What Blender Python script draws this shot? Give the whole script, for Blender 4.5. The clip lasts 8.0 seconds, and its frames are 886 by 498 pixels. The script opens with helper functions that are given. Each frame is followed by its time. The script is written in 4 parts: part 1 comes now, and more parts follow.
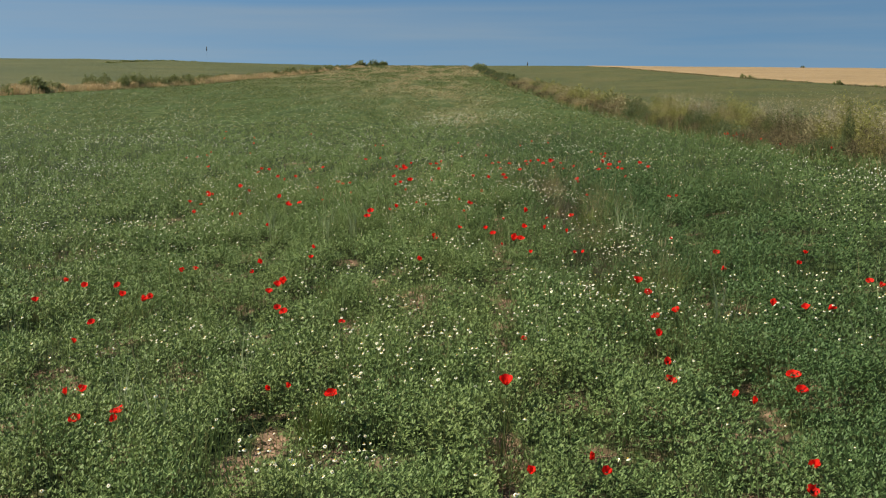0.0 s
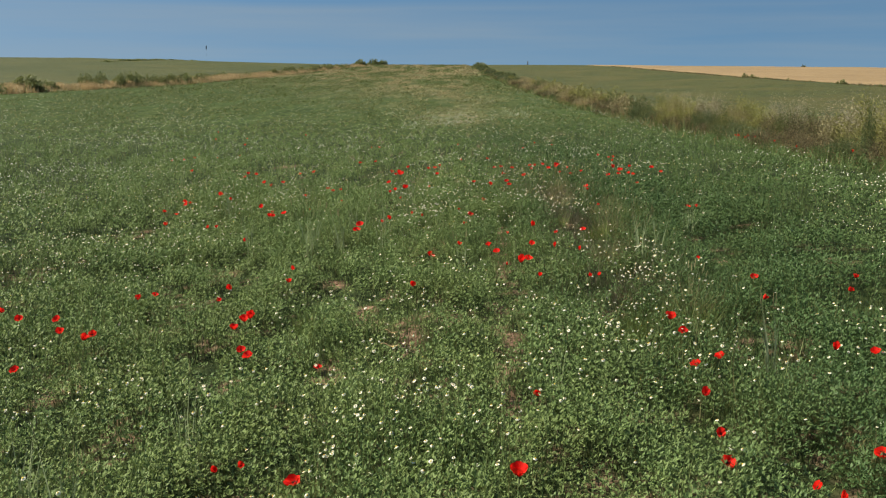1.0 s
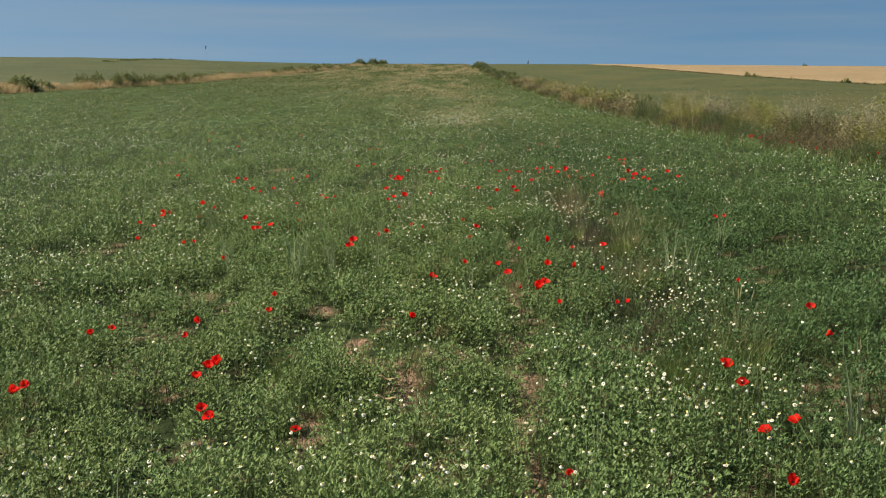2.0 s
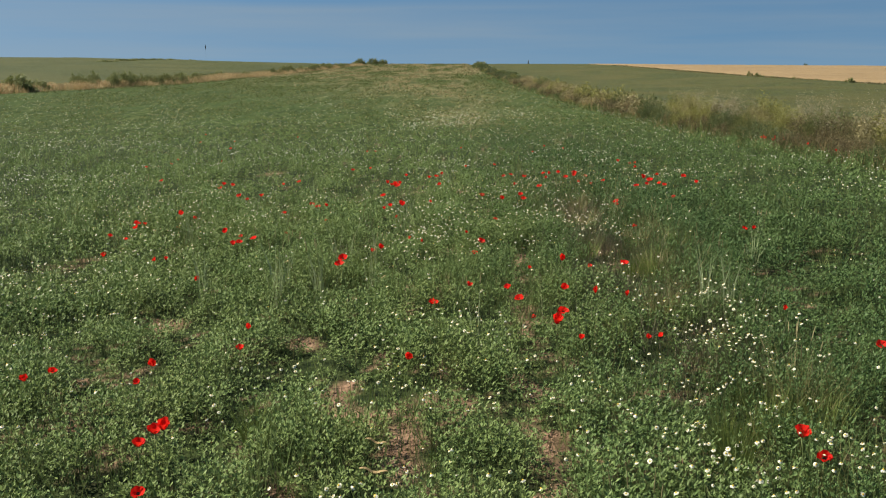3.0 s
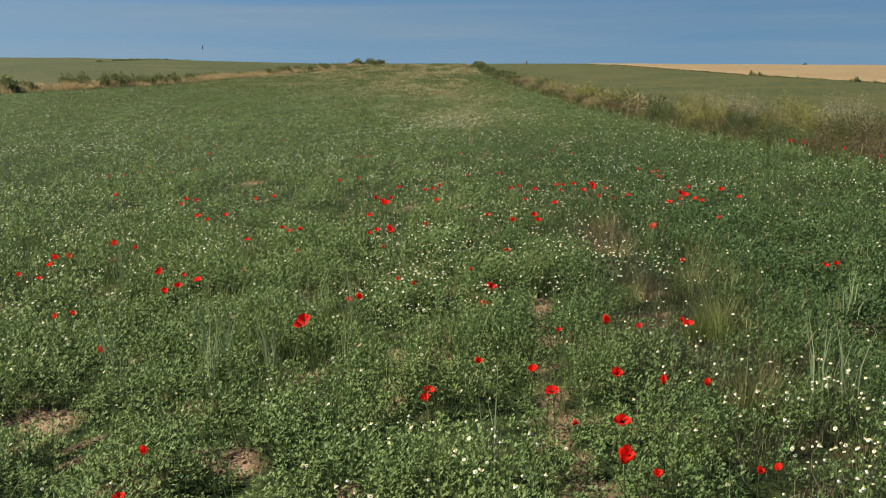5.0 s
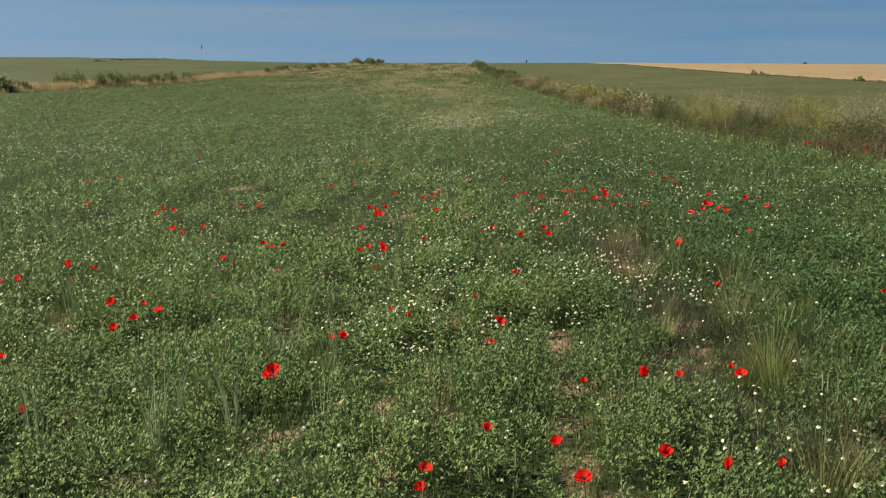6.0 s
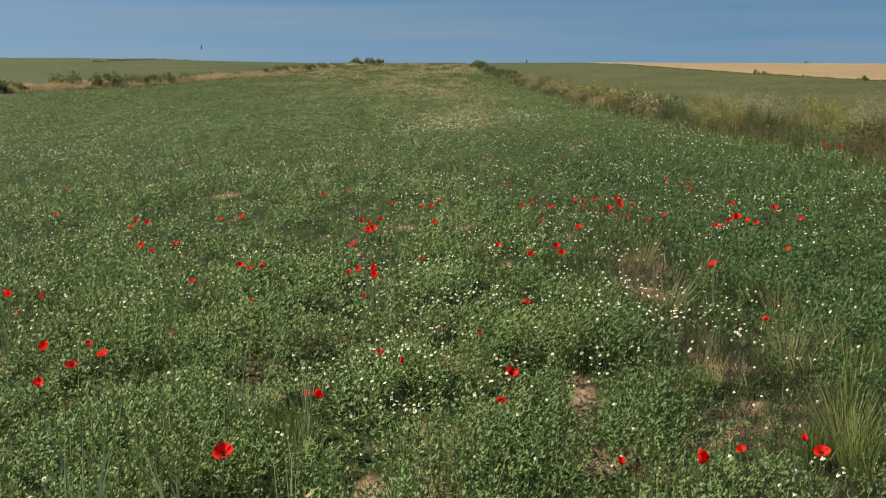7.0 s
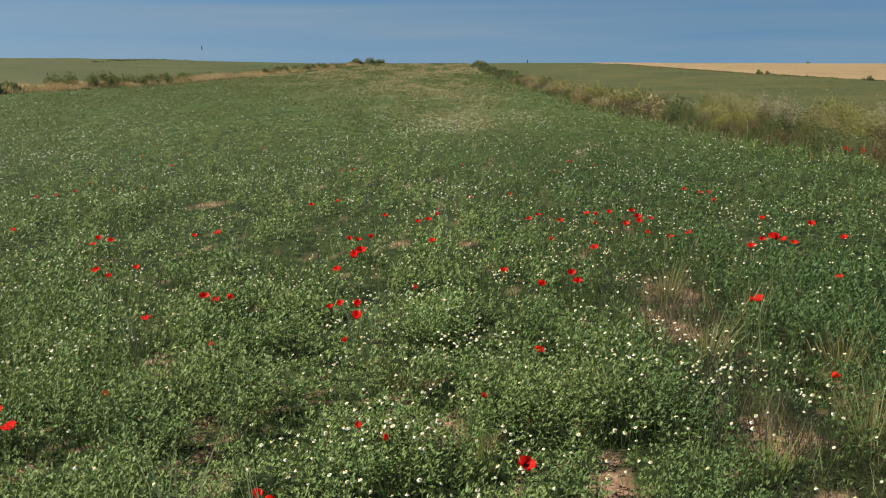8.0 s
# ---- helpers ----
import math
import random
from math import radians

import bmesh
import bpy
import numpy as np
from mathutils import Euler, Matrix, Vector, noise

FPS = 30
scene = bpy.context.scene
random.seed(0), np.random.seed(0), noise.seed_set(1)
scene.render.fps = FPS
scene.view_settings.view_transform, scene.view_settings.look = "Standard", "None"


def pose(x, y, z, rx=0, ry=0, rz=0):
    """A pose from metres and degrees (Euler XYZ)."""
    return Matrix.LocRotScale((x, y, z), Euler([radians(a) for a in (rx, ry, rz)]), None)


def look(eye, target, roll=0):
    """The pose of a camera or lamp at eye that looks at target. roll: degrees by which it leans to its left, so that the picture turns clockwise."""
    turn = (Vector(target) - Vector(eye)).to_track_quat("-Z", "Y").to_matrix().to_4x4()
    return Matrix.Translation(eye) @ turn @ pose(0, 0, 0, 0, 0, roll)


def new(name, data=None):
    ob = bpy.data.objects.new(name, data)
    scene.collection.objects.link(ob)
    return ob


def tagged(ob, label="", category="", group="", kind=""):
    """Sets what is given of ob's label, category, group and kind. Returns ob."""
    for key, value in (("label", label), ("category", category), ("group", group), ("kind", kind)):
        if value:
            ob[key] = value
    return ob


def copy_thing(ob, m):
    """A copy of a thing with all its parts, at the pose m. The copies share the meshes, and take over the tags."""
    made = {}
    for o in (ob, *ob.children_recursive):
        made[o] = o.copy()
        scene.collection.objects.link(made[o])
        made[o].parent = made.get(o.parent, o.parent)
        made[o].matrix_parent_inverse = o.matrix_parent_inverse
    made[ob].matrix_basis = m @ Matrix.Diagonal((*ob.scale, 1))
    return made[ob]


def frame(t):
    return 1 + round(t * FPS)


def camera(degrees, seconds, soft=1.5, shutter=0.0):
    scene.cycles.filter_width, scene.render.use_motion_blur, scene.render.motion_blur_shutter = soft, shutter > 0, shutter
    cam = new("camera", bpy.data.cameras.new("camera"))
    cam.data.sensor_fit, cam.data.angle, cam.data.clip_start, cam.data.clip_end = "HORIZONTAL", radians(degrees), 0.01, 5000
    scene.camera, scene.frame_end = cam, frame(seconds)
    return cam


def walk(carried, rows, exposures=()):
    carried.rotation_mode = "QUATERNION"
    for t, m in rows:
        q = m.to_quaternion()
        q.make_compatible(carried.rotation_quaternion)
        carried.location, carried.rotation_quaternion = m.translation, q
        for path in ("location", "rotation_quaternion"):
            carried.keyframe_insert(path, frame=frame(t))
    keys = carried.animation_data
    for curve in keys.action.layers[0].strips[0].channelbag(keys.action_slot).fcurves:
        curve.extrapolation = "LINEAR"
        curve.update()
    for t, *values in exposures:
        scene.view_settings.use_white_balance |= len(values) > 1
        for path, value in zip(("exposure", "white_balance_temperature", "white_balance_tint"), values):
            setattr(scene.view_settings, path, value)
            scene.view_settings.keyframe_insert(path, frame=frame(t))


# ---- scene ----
cam = camera(48.4, 8.0, soft=1.15)
PATH = [
    (0, (0.0000, 0.0000, 1.5000), (0.063, 19.651, -2.219), 0.02),
    (0.5, (0.0197, 0.5487, 1.4874), (0.079, 20.198, -2.243), 0.02),
    (1, (0.0260, 1.0866, 1.4742), (0.090, 20.735, -2.260), 0.04),
    (1.5, (0.0141, 1.6181, 1.4583), (0.077, 21.264, -2.288), 0.01),
    (3, (-0.0037, 3.0995, 1.4058), (0.051, 22.745, -2.341), -0.07),
    (3.5, (0.0154, 3.6044, 1.3849), (0.075, 23.252, -2.355), -0.10),
    (4, (0.0205, 4.1184, 1.3733), (0.087, 23.765, -2.367), -0.11),
    (4.5, (0.0183, 4.6351, 1.3562), (0.094, 24.281, -2.391), -0.11),
    (5, (0.0041, 5.1411, 1.3415), (0.092, 24.787, -2.405), -0.14),
    (6.5, (0.0130, 6.6447, 1.3013), (0.111, 26.288, -2.459), -0.19),
    (7, (0.0179, 7.1504, 1.2889), (0.107, 26.794, -2.467), -0.26),
    (7.5, (0.0193, 7.6956, 1.2719), (0.105, 27.339, -2.486), -0.25),
    (8, (0.0489, 8.2313, 1.2737), (0.120, 27.876, -2.477), -0.27),
]
walk(cam, [(t, look(eye, target, roll)) for t, eye, target, roll in PATH])


# ---- light and sky ----
SUN_UP, SUN_SIDE = 46.0, 277.0     # degrees above the horizon; compass bearing, with y as north
sun_way = Vector((math.sin(radians(SUN_SIDE)) * math.cos(radians(SUN_UP)), math.cos(radians(SUN_SIDE)) * math.cos(radians(SUN_UP)), math.sin(radians(SUN_UP))))
sun = new("sun", bpy.data.lights.new("sun", "SUN"))
sun.data.energy, sun.data.angle, sun.data.color = 5.0, radians(0.53), (1.0, 0.93, 0.80)
sun.matrix_world = look((0, 0, 40), Vector((0, 0, 40)) - sun_way)

world = bpy.data.worlds.new("sky")
scene.world = world
world.use_nodes = True
wn, wl = world.node_tree.nodes, world.node_tree.links
wn.clear()
sky = wn.new("ShaderNodeTexSky")
sky.sky_type, sky.sun_disc = "NISHITA", False
sky.sun_elevation, sky.sun_rotation = radians(SUN_UP), radians(SUN_SIDE)
sky.altitude, sky.air_density, sky.dust_density, sky.ozone_density = 300, 1.0, 0.3, 1.5
# thin streaks of cirrus, drawn out sideways
place = wn.new("ShaderNodeTexCoord")
lift = wn.new("ShaderNodeVectorMath")
lift.inputs[1].default_value = (0, 0, 0.24)
level = wn.new("ShaderNodeVectorMath")
level.operation = "NORMALIZE"
wl.new(place.outputs["Generated"], lift.inputs[0])
wl.new(lift.outputs["Vector"], level.inputs[0])
wl.new(level.outputs["Vector"], sky.inputs["Vector"])
stretch = wn.new("ShaderNodeMapping")
stretch.inputs["Scale"].default_value = (2.0, 2.0, 34.0)
streak = wn.new("ShaderNodeTexNoise")
streak.inputs["Scale"].default_value, streak.inputs["Detail"].default_value = 1.6, 5
ramp = wn.new("ShaderNodeMapRange")
ramp.inputs["From Min"].default_value, ramp.inputs["From Max"].default_value = 0.34, 0.72
ramp.inputs["To Min"].default_value, ramp.inputs["To Max"].default_value = 0.0, 0.22
veil = wn.new("ShaderNodeMix")
veil.data_type = "RGBA"
veil.inputs["B"].default_value = (5.3, 4.4, 4.3, 1)
tone = wn.new("ShaderNodeMix")
tone.data_type, tone.blend_type = "RGBA", "MULTIPLY"
tone.inputs["Factor"].default_value = 1.0
tone.inputs["B"].default_value = (0.77, 1.02, 1.05, 1)
air = wn.new("ShaderNodeBackground")
air.inputs["Strength"].default_value = 0.05
sky_out = wn.new("ShaderNodeOutputWorld")
wl.new(place.outputs["Generated"], stretch.inputs["Vector"])
wl.new(stretch.outputs["Vector"], streak.inputs["Vector"])
wl.new(streak.outputs["Fac"], ramp.inputs["Value"])
# the veil thickens towards the sun's side and breaks off along a band of clear sky
split = wn.new("ShaderNodeSeparateXYZ")
side = wn.new("ShaderNodeMapRange")
side.inputs["From Min"].default_value, side.inputs["From Max"].default_value = 0.45, -0.45
side.inputs["To Min"].default_value, side.inputs["To Max"].default_value = 0.0, 0.24
ragged = wn.new("ShaderNodeMath")
ragged.operation = "MULTIPLY_ADD"
ragged.inputs[1].default_value = 0.02
clear = wn.new("ShaderNodeMapRange")
clear.inputs["From Min"].default_value, clear.inputs["From Max"].default_value = 0.063, 0.070
clear.inputs["To Min"].default_value, clear.inputs["To Max"].default_value = 1.0, 0.15
thick = wn.new("ShaderNodeMath")
thinned = wn.new("ShaderNodeMath")
thinned.operation = "MULTIPLY"
wl.new(place.outputs["Generated"], split.inputs["Vector"])
wl.new(split.outputs["X"], side.inputs["Value"])
wl.new(streak.outputs["Fac"], ragged.inputs[0])
wl.new(split.outputs["Z"], ragged.inputs[2])
wl.new(ragged.outputs["Value"], clear.inputs["Value"])
wl.new(ramp.outputs["Result"], thick.inputs[0])
wl.new(side.outputs["Result"], thick.inputs[1])
wl.new(thick.outputs["Value"], thinned.inputs[0])
wl.new(clear.outputs["Result"], thinned.inputs[1])
wl.new(thinned.outputs["Value"], veil.inputs["Factor"])
wl.new(sky.outputs["Color"], veil.inputs["A"])
wl.new(veil.outputs["Result"], tone.inputs["A"])
wl.new(tone.outputs["Result"], air.inputs["Color"])
wl.new(air.outputs["Background"], sky_out.inputs["Surface"])
scene.view_settings.exposure = 0.83


# ---- materials ----
def material(name, dark, light, rough=0.6, patch=None, patch_size=3.0, patch_amount=0.5, through_light=0.0, source="island", bump=0.0, bump_size=40.0, gloss=0.3, stand=None):
    """A surface that runs from dark to light piece by piece (or by grain), with wide patches of a second tone."""
    mat = bpy.data.materials.new(name)
    mat.use_nodes = True
    n, l = mat.node_tree.nodes, mat.node_tree.links
    n.clear()
    out = n.new("ShaderNodeOutputMaterial")
    body = n.new("ShaderNodeBsdfPrincipled")
    body.inputs["Roughness"].default_value = rough
    body.inputs["Specular IOR Level"].default_value = gloss
    geo = n.new("ShaderNodeNewGeometry")
    mix = n.new("ShaderNodeMix")
    mix.data_type = "RGBA"
    mix.inputs["A"].default_value, mix.inputs["B"].default_value = (*dark, 1), (*light, 1)
    if source == "island":
        l.new(geo.outputs["Random Per Island"], mix.inputs["Factor"])
    elif source == "object":
        info = n.new("ShaderNodeObjectInfo")
        l.new(info.outputs["Random"], mix.inputs["Factor"])
    else:
        grain = n.new("ShaderNodeTexNoise")
        grain.inputs["Scale"].default_value, grain.inputs["Detail"].default_value = source, 6
        l.new(geo.outputs["Position"], grain.inputs["Vector"])
        spread = n.new("ShaderNodeMapRange")
        spread.inputs["From Min"].default_value, spread.inputs["From Max"].default_value = 0.32, 0.68
        l.new(grain.outputs["Fac"], spread.inputs["Value"])
        l.new(spread.outputs["Result"], mix.inputs["Factor"])
    colour = mix.outputs["Result"]
    if patch:
        wide = n.new("ShaderNodeTexNoise")
        wide.inputs["Scale"].default_value, wide.inputs["Detail"].default_value = 1 / patch_size, 4
        l.new(geo.outputs["Position"], wide.inputs["Vector"])
        span = n.new("ShaderNodeMapRange")
        span.inputs["From Min"].default_value, span.inputs["From Max"].default_value = 0.42, 0.62
        span.inputs["To Max"].default_value = patch_amount
        l.new(wide.outputs["Fac"], span.inputs["Value"])
        over = n.new("ShaderNodeMix")
        over.data_type = "RGBA"
        over.inputs["B"].default_value = (*patch, 1)
        l.new(span.outputs["Result"], over.inputs["Factor"])
        l.new(colour, over.inputs["A"])
        colour = over.outputs["Result"]
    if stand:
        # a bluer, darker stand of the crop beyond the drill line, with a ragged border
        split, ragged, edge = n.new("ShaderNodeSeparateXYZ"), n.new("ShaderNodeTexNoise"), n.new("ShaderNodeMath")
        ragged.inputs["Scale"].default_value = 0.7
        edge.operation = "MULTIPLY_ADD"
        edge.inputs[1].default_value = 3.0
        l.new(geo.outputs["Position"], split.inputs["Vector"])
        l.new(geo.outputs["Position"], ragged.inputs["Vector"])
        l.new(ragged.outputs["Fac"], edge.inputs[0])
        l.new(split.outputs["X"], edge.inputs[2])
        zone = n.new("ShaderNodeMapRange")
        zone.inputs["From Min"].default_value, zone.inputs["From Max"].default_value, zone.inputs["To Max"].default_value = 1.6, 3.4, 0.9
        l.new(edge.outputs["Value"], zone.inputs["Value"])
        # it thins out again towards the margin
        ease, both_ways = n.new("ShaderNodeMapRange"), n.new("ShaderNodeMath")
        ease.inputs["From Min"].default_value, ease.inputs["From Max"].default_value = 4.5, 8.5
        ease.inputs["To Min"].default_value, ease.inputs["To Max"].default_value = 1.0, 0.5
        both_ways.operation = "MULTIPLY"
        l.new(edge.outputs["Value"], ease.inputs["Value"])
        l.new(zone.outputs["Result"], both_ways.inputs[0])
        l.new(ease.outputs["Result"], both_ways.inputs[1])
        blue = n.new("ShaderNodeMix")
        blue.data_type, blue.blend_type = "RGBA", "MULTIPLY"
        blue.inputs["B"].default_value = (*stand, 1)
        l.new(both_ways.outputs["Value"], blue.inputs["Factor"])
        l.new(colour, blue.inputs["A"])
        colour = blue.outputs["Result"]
    l.new(colour, body.inputs["Base Color"])
    if bump:
        rough_tex = n.new("ShaderNodeTexNoise")
        rough_tex.inputs["Scale"].default_value, rough_tex.inputs["Detail"].default_value = bump_size, 6
        l.new(geo.outputs["Position"], rough_tex.inputs["Vector"])
        relief = n.new("ShaderNodeBump")
        relief.inputs["Strength"].default_value, relief.inputs["Distance"].default_value = bump, 1 / bump_size
        l.new(rough_tex.outputs["Fac"], relief.inputs["Height"])
        l.new(relief.outputs["Normal"], body.inputs["Normal"])
    if through_light:
        glow = n.new("ShaderNodeBsdfTranslucent")
        l.new(colour, glow.inputs["Color"])
        both = n.new("ShaderNodeMixShader")
        both.inputs["Fac"].default_value = through_light
        l.new(body.outputs["BSDF"], both.inputs[1])
        l.new(glow.outputs["BSDF"], both.inputs[2])
        l.new(both.outputs["Shader"], out.inputs["Surface"])
    else:
        l.new(body.outputs["BSDF"], out.inputs["Surface"])
    return mat


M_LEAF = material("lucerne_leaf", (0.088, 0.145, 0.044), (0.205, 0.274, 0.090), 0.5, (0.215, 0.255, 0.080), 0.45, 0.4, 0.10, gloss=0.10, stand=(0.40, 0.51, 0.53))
M_STEM = material("green_stem", (0.055, 0.080, 0.022), (0.150, 0.180, 0.060), 0.6)
M_GRASS = material("grass_blade", (0.110, 0.160, 0.042), (0.260, 0.320, 0.110), 0.55, through_light=0.2)
M_STRAW = material("dry_straw", (0.3096, 0.2107, 0.0903), (0.516, 0.387, 0.1935), 0.7, through_light=0.2)
M_FAR_GREEN = material("far_tuft_green", (0.050, 0.076, 0.020), (0.130, 0.152, 0.046), 0.7, through_light=0.35)
M_FAR_STRAW = material("far_tuft_straw", (0.150, 0.128, 0.055), (0.390, 0.320, 0.170), 0.8, through_light=0.3)
M_BLUE_GRASS = material("blue_green_cereal", (0.172, 0.2236, 0.1032), (0.3268, 0.3698, 0.1978), 0.5, through_light=0.25)
M_OAT = material("fading_oat_blade", (0.115, 0.120, 0.040), (0.270, 0.245, 0.105), 0.6, through_light=0.25)
M_LUSH = material("fresh_grass_blade", (0.090, 0.130, 0.028), (0.205, 0.245, 0.068), 0.5, through_light=0.25)
M_DEAD = material("dead_stalk", (0.100, 0.090, 0.050), (0.300, 0.262, 0.165), 0.8, through_light=0.1)
M_PALE = material("pale_grass_head", (0.2064, 0.1806, 0.0817), (0.344, 0.2924, 0.1419), 0.7, through_light=0.15)
M_PETAL = material("poppy_petal", (0.62, 0.014, 0.011), (0.94, 0.030, 0.015), 0.6, through_light=0.42, source="object", gloss=0.1)
M_POPPY_EYE = material("poppy_eye", (0.0086, 0.0069, 0.0103), (0.0258, 0.0344, 0.0172), 0.8, source=90)
M_WHITE = material("daisy_petal", (0.72, 0.70, 0.55), (0.85, 0.83, 0.70), 0.5, through_light=0.25)
M_YELLOW = material("daisy_disc", (0.473, 0.3096, 0.0258), (0.6192, 0.4472, 0.0516), 0.7)
M_FAR_DRY = material("bleached_margin_grass", (0.37, 0.26, 0.12), (0.60, 0.46, 0.25), 0.8, through_light=0.3)
M_PLUME = material("silvery_oat_plume", (0.25, 0.215, 0.13), (0.50, 0.445, 0.31), 0.7, through_light=0.35)
M_CLOD = material("dry_soil_clod", (0.175, 0.108, 0.068), (0.360, 0.238, 0.155), 0.95, bump=0.6, bump_size=120, gloss=0.1)
M_BROOM = material("yellow_green_sprig", (0.116, 0.124, 0.033), (0.376, 0.348, 0.116), 0.7, through_light=0.25, gloss=0.1)
M_BROWN = material("brown_seed_stalk", (0.050, 0.043, 0.021), (0.240, 0.195, 0.105), 0.8, through_light=0.3, gloss=0.1)
M_GREY = material("grey_green_thistle", (0.0731, 0.0903, 0.0301), (0.1892, 0.1978, 0.0774), 0.7, through_light=0.35, gloss=0.1)
M_BUSH = material("dark_bush_leaf", (0.043, 0.0645, 0.0206), (0.1462, 0.172, 0.0602), 0.55, through_light=0.2)
# olive leaf of the far scrub, lightened to put distance haze into its colour
M_HAZY_SCRUB = material("hazy_olive_scrub_leaf", (0.105, 0.130, 0.042), (0.265, 0.280, 0.098), 0.6, through_light=0.25)
M_WOOD = material("twig_bark", (0.0516, 0.0387, 0.0258), (0.1118, 0.086, 0.0602), 0.85, source=25)
M_BARLEY = material("far_green_crop", (0.027, 0.038, 0.005), (0.060, 0.068, 0.010), 0.8, (0.072, 0.070, 0.013), 16, 0.8, source=1.2, bump=0.8, bump_size=3)
M_GREEN = material("far_field_crop", (0.026, 0.036, 0.006), (0.070, 0.077, 0.014), 0.8, (0.082, 0.073, 0.017), 9, 0.85, source=1.1, bump=0.8, bump_size=3)
M_WHEAT = material("ripe_wheat_far", (0.2193, 0.1479, 0.0688), (0.2967, 0.2081, 0.1015), 0.8, (0.1892, 0.1273, 0.0585), 20, 0.5, source=0.9, bump=0.6, bump_size=3)
M_MAST = material("weathered_steel", (0.043, 0.0516, 0.0602), (0.0774, 0.086, 0.0946), 0.5, source=8)


def ground_material():
    """Reddish soil near by; farther off the lucerne closes over it, greener or strawy in wide patches."""
    mat = bpy.data.materials.new("field_soil")
    mat.use_nodes = True
    n, l = mat.node_tree.nodes, mat.node_tree.links
    n.clear()
    out, body = n.new("ShaderNodeOutputMaterial"), n.new("ShaderNodeBsdfPrincipled")
    body.inputs["Roughness"].default_value, body.inputs["Specular IOR Level"].default_value = 0.95, 0.1
    geo, split = n.new("ShaderNodeNewGeometry"), n.new("ShaderNodeSeparateXYZ")
    l.new(geo.outputs["Position"], split.inputs["Vector"])

    def noise_at(scale, detail=6, squash=(1, 1, 1)):
        tex, mp = n.new("ShaderNodeTexNoise"), n.new("ShaderNodeMapping")
        tex.inputs["Scale"].default_value, tex.inputs["Detail"].default_value = scale, detail
        mp.inputs["Scale"].default_value = squash
        l.new(geo.outputs["Position"], mp.inputs["Vector"])
        l.new(mp.outputs["Vector"], tex.inputs["Vector"])
        return tex.outputs["Fac"]

    def ranged(socket, a, b, lo=0.0, hi=1.0):
        m = n.new("ShaderNodeMapRange")
        m.interpolation_type = "SMOOTHSTEP"
        for key, v in zip(("From Min", "From Max", "To Min", "To Max"), (a, b, lo, hi)):
            m.inputs[key].default_value = v
        l.new(socket, m.inputs["Value"])
        return m.outputs["Result"]

    def maths(op, a, b):
        m = n.new("ShaderNodeMath")
        m.operation = op
        for i, v in enumerate((a, b)):
            if isinstance(v, (int, float)):
                m.inputs[i].default_value = v
            else:
                l.new(v, m.inputs[i])
        return m.outputs["Value"]

    def mixed(fac, a, b):
        m = n.new("ShaderNodeMix")
        m.data_type = "RGBA"
        l.new(fac, m.inputs["Factor"])
        for key, v in (("A", a), ("B", b)):
            if isinstance(v, tuple):
                m.inputs[key].default_value = (*v, 1)
            else:
                l.new(v, m.inputs[key])
        return m.outputs["Result"]

    soil = mixed(ranged(noise_at(7), 0.35, 0.68), (0.165, 0.100, 0.062), (0.335, 0.215, 0.138))
    soil = mixed(ranged(noise_at(1.3), 0.45, 0.7, 0, 0.5), soil, (0.129, 0.086, 0.0516))
    green = mixed(ranged(noise_at(4.0, 6, (1, 0.25, 1)), 0.38, 0.62), (0.022, 0.039, 0.009), (0.070, 0.092, 0.026))
    green = mixed(ranged(noise_at(0.5, 6, (1, 0.2, 1)), 0.42, 0.60, 0, 0.5), green, (0.0482, 0.0757, 0.0206))
    # low shoots and litter, darkened to paint in the thick crop's shade
    shaded_litter = mixed(ranged(noise_at(9), 0.35, 0.66), (0.012, 0.020, 0.006), (0.042, 0.058, 0.018))
    green = mixed(ranged(split.outputs["Y"], 20, 48), shaded_litter, green)
    straw = mixed(ranged(noise_at(2.2, 6, (1, 0.15, 1)), 0.41, 0.60), (0.0499, 0.0585, 0.0206), (0.1849, 0.1591, 0.0757))
    # lighter streaks of dead stubble lying across it
    straw = mixed(ranged(noise_at(1.1, 6, (1, 0.13, 1)), 0.50, 0.64, 0, 0.6), straw, (0.2322, 0.1935, 0.0989))
    straw = mixed(ranged(noise_at(0.7, 6, (1, 0.16, 1)), 0.40, 0.54, 0.7, 0), straw, (0.0516, 0.0671, 0.0206))
    # the strawy reach lies beyond the green one, with a ragged, slanting edge
    reach = maths("ADD", split.outputs["Y"], maths("MULTIPLY", noise_at(0.06), 40.0))
    reach = maths("ADD", reach, maths("MULTIPLY", split.outputs["X"], 2.5))
    strawy = maths("MULTIPLY", ranged(reach, 55, 120), ranged(noise_at(0.22, 6, (1, 0.2, 1)), 0.34, 0.54))
    strawy = maths("MULTIPLY", strawy, maths("SUBTRACT", 1.0, maths("MULTIPLY", ranged(split.outputs["X"], 1, 6), ranged(split.outputs["Y"], 190, 130))))
    # a dead patch of its own in the middle of the field
    east, north = maths("MULTIPLY", maths("SUBTRACT", split.outputs["X"], 0.8), 0.42), maths("MULTIPLY", maths("SUBTRACT", split.outputs["Y"], 48.0), 0.10)
    blot = maths("ADD", maths("ADD", maths("MULTIPLY", east, east), maths("MULTIPLY", north, north)), maths("MULTIPLY", noise_at(0.9, 5, (1, 0.25, 1)), 2.4))
    crop = mixed(strawy, green, straw)
    crop = mixed(ranged(maths("ADD", blot, maths("MULTIPLY", noise_at(2.6, 4, (1, 0.3, 1)), 4.0)), 4.1, 3.1, 0, 0.3), crop, (0.215, 0.1763, 0.0903))
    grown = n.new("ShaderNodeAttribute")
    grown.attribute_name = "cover"
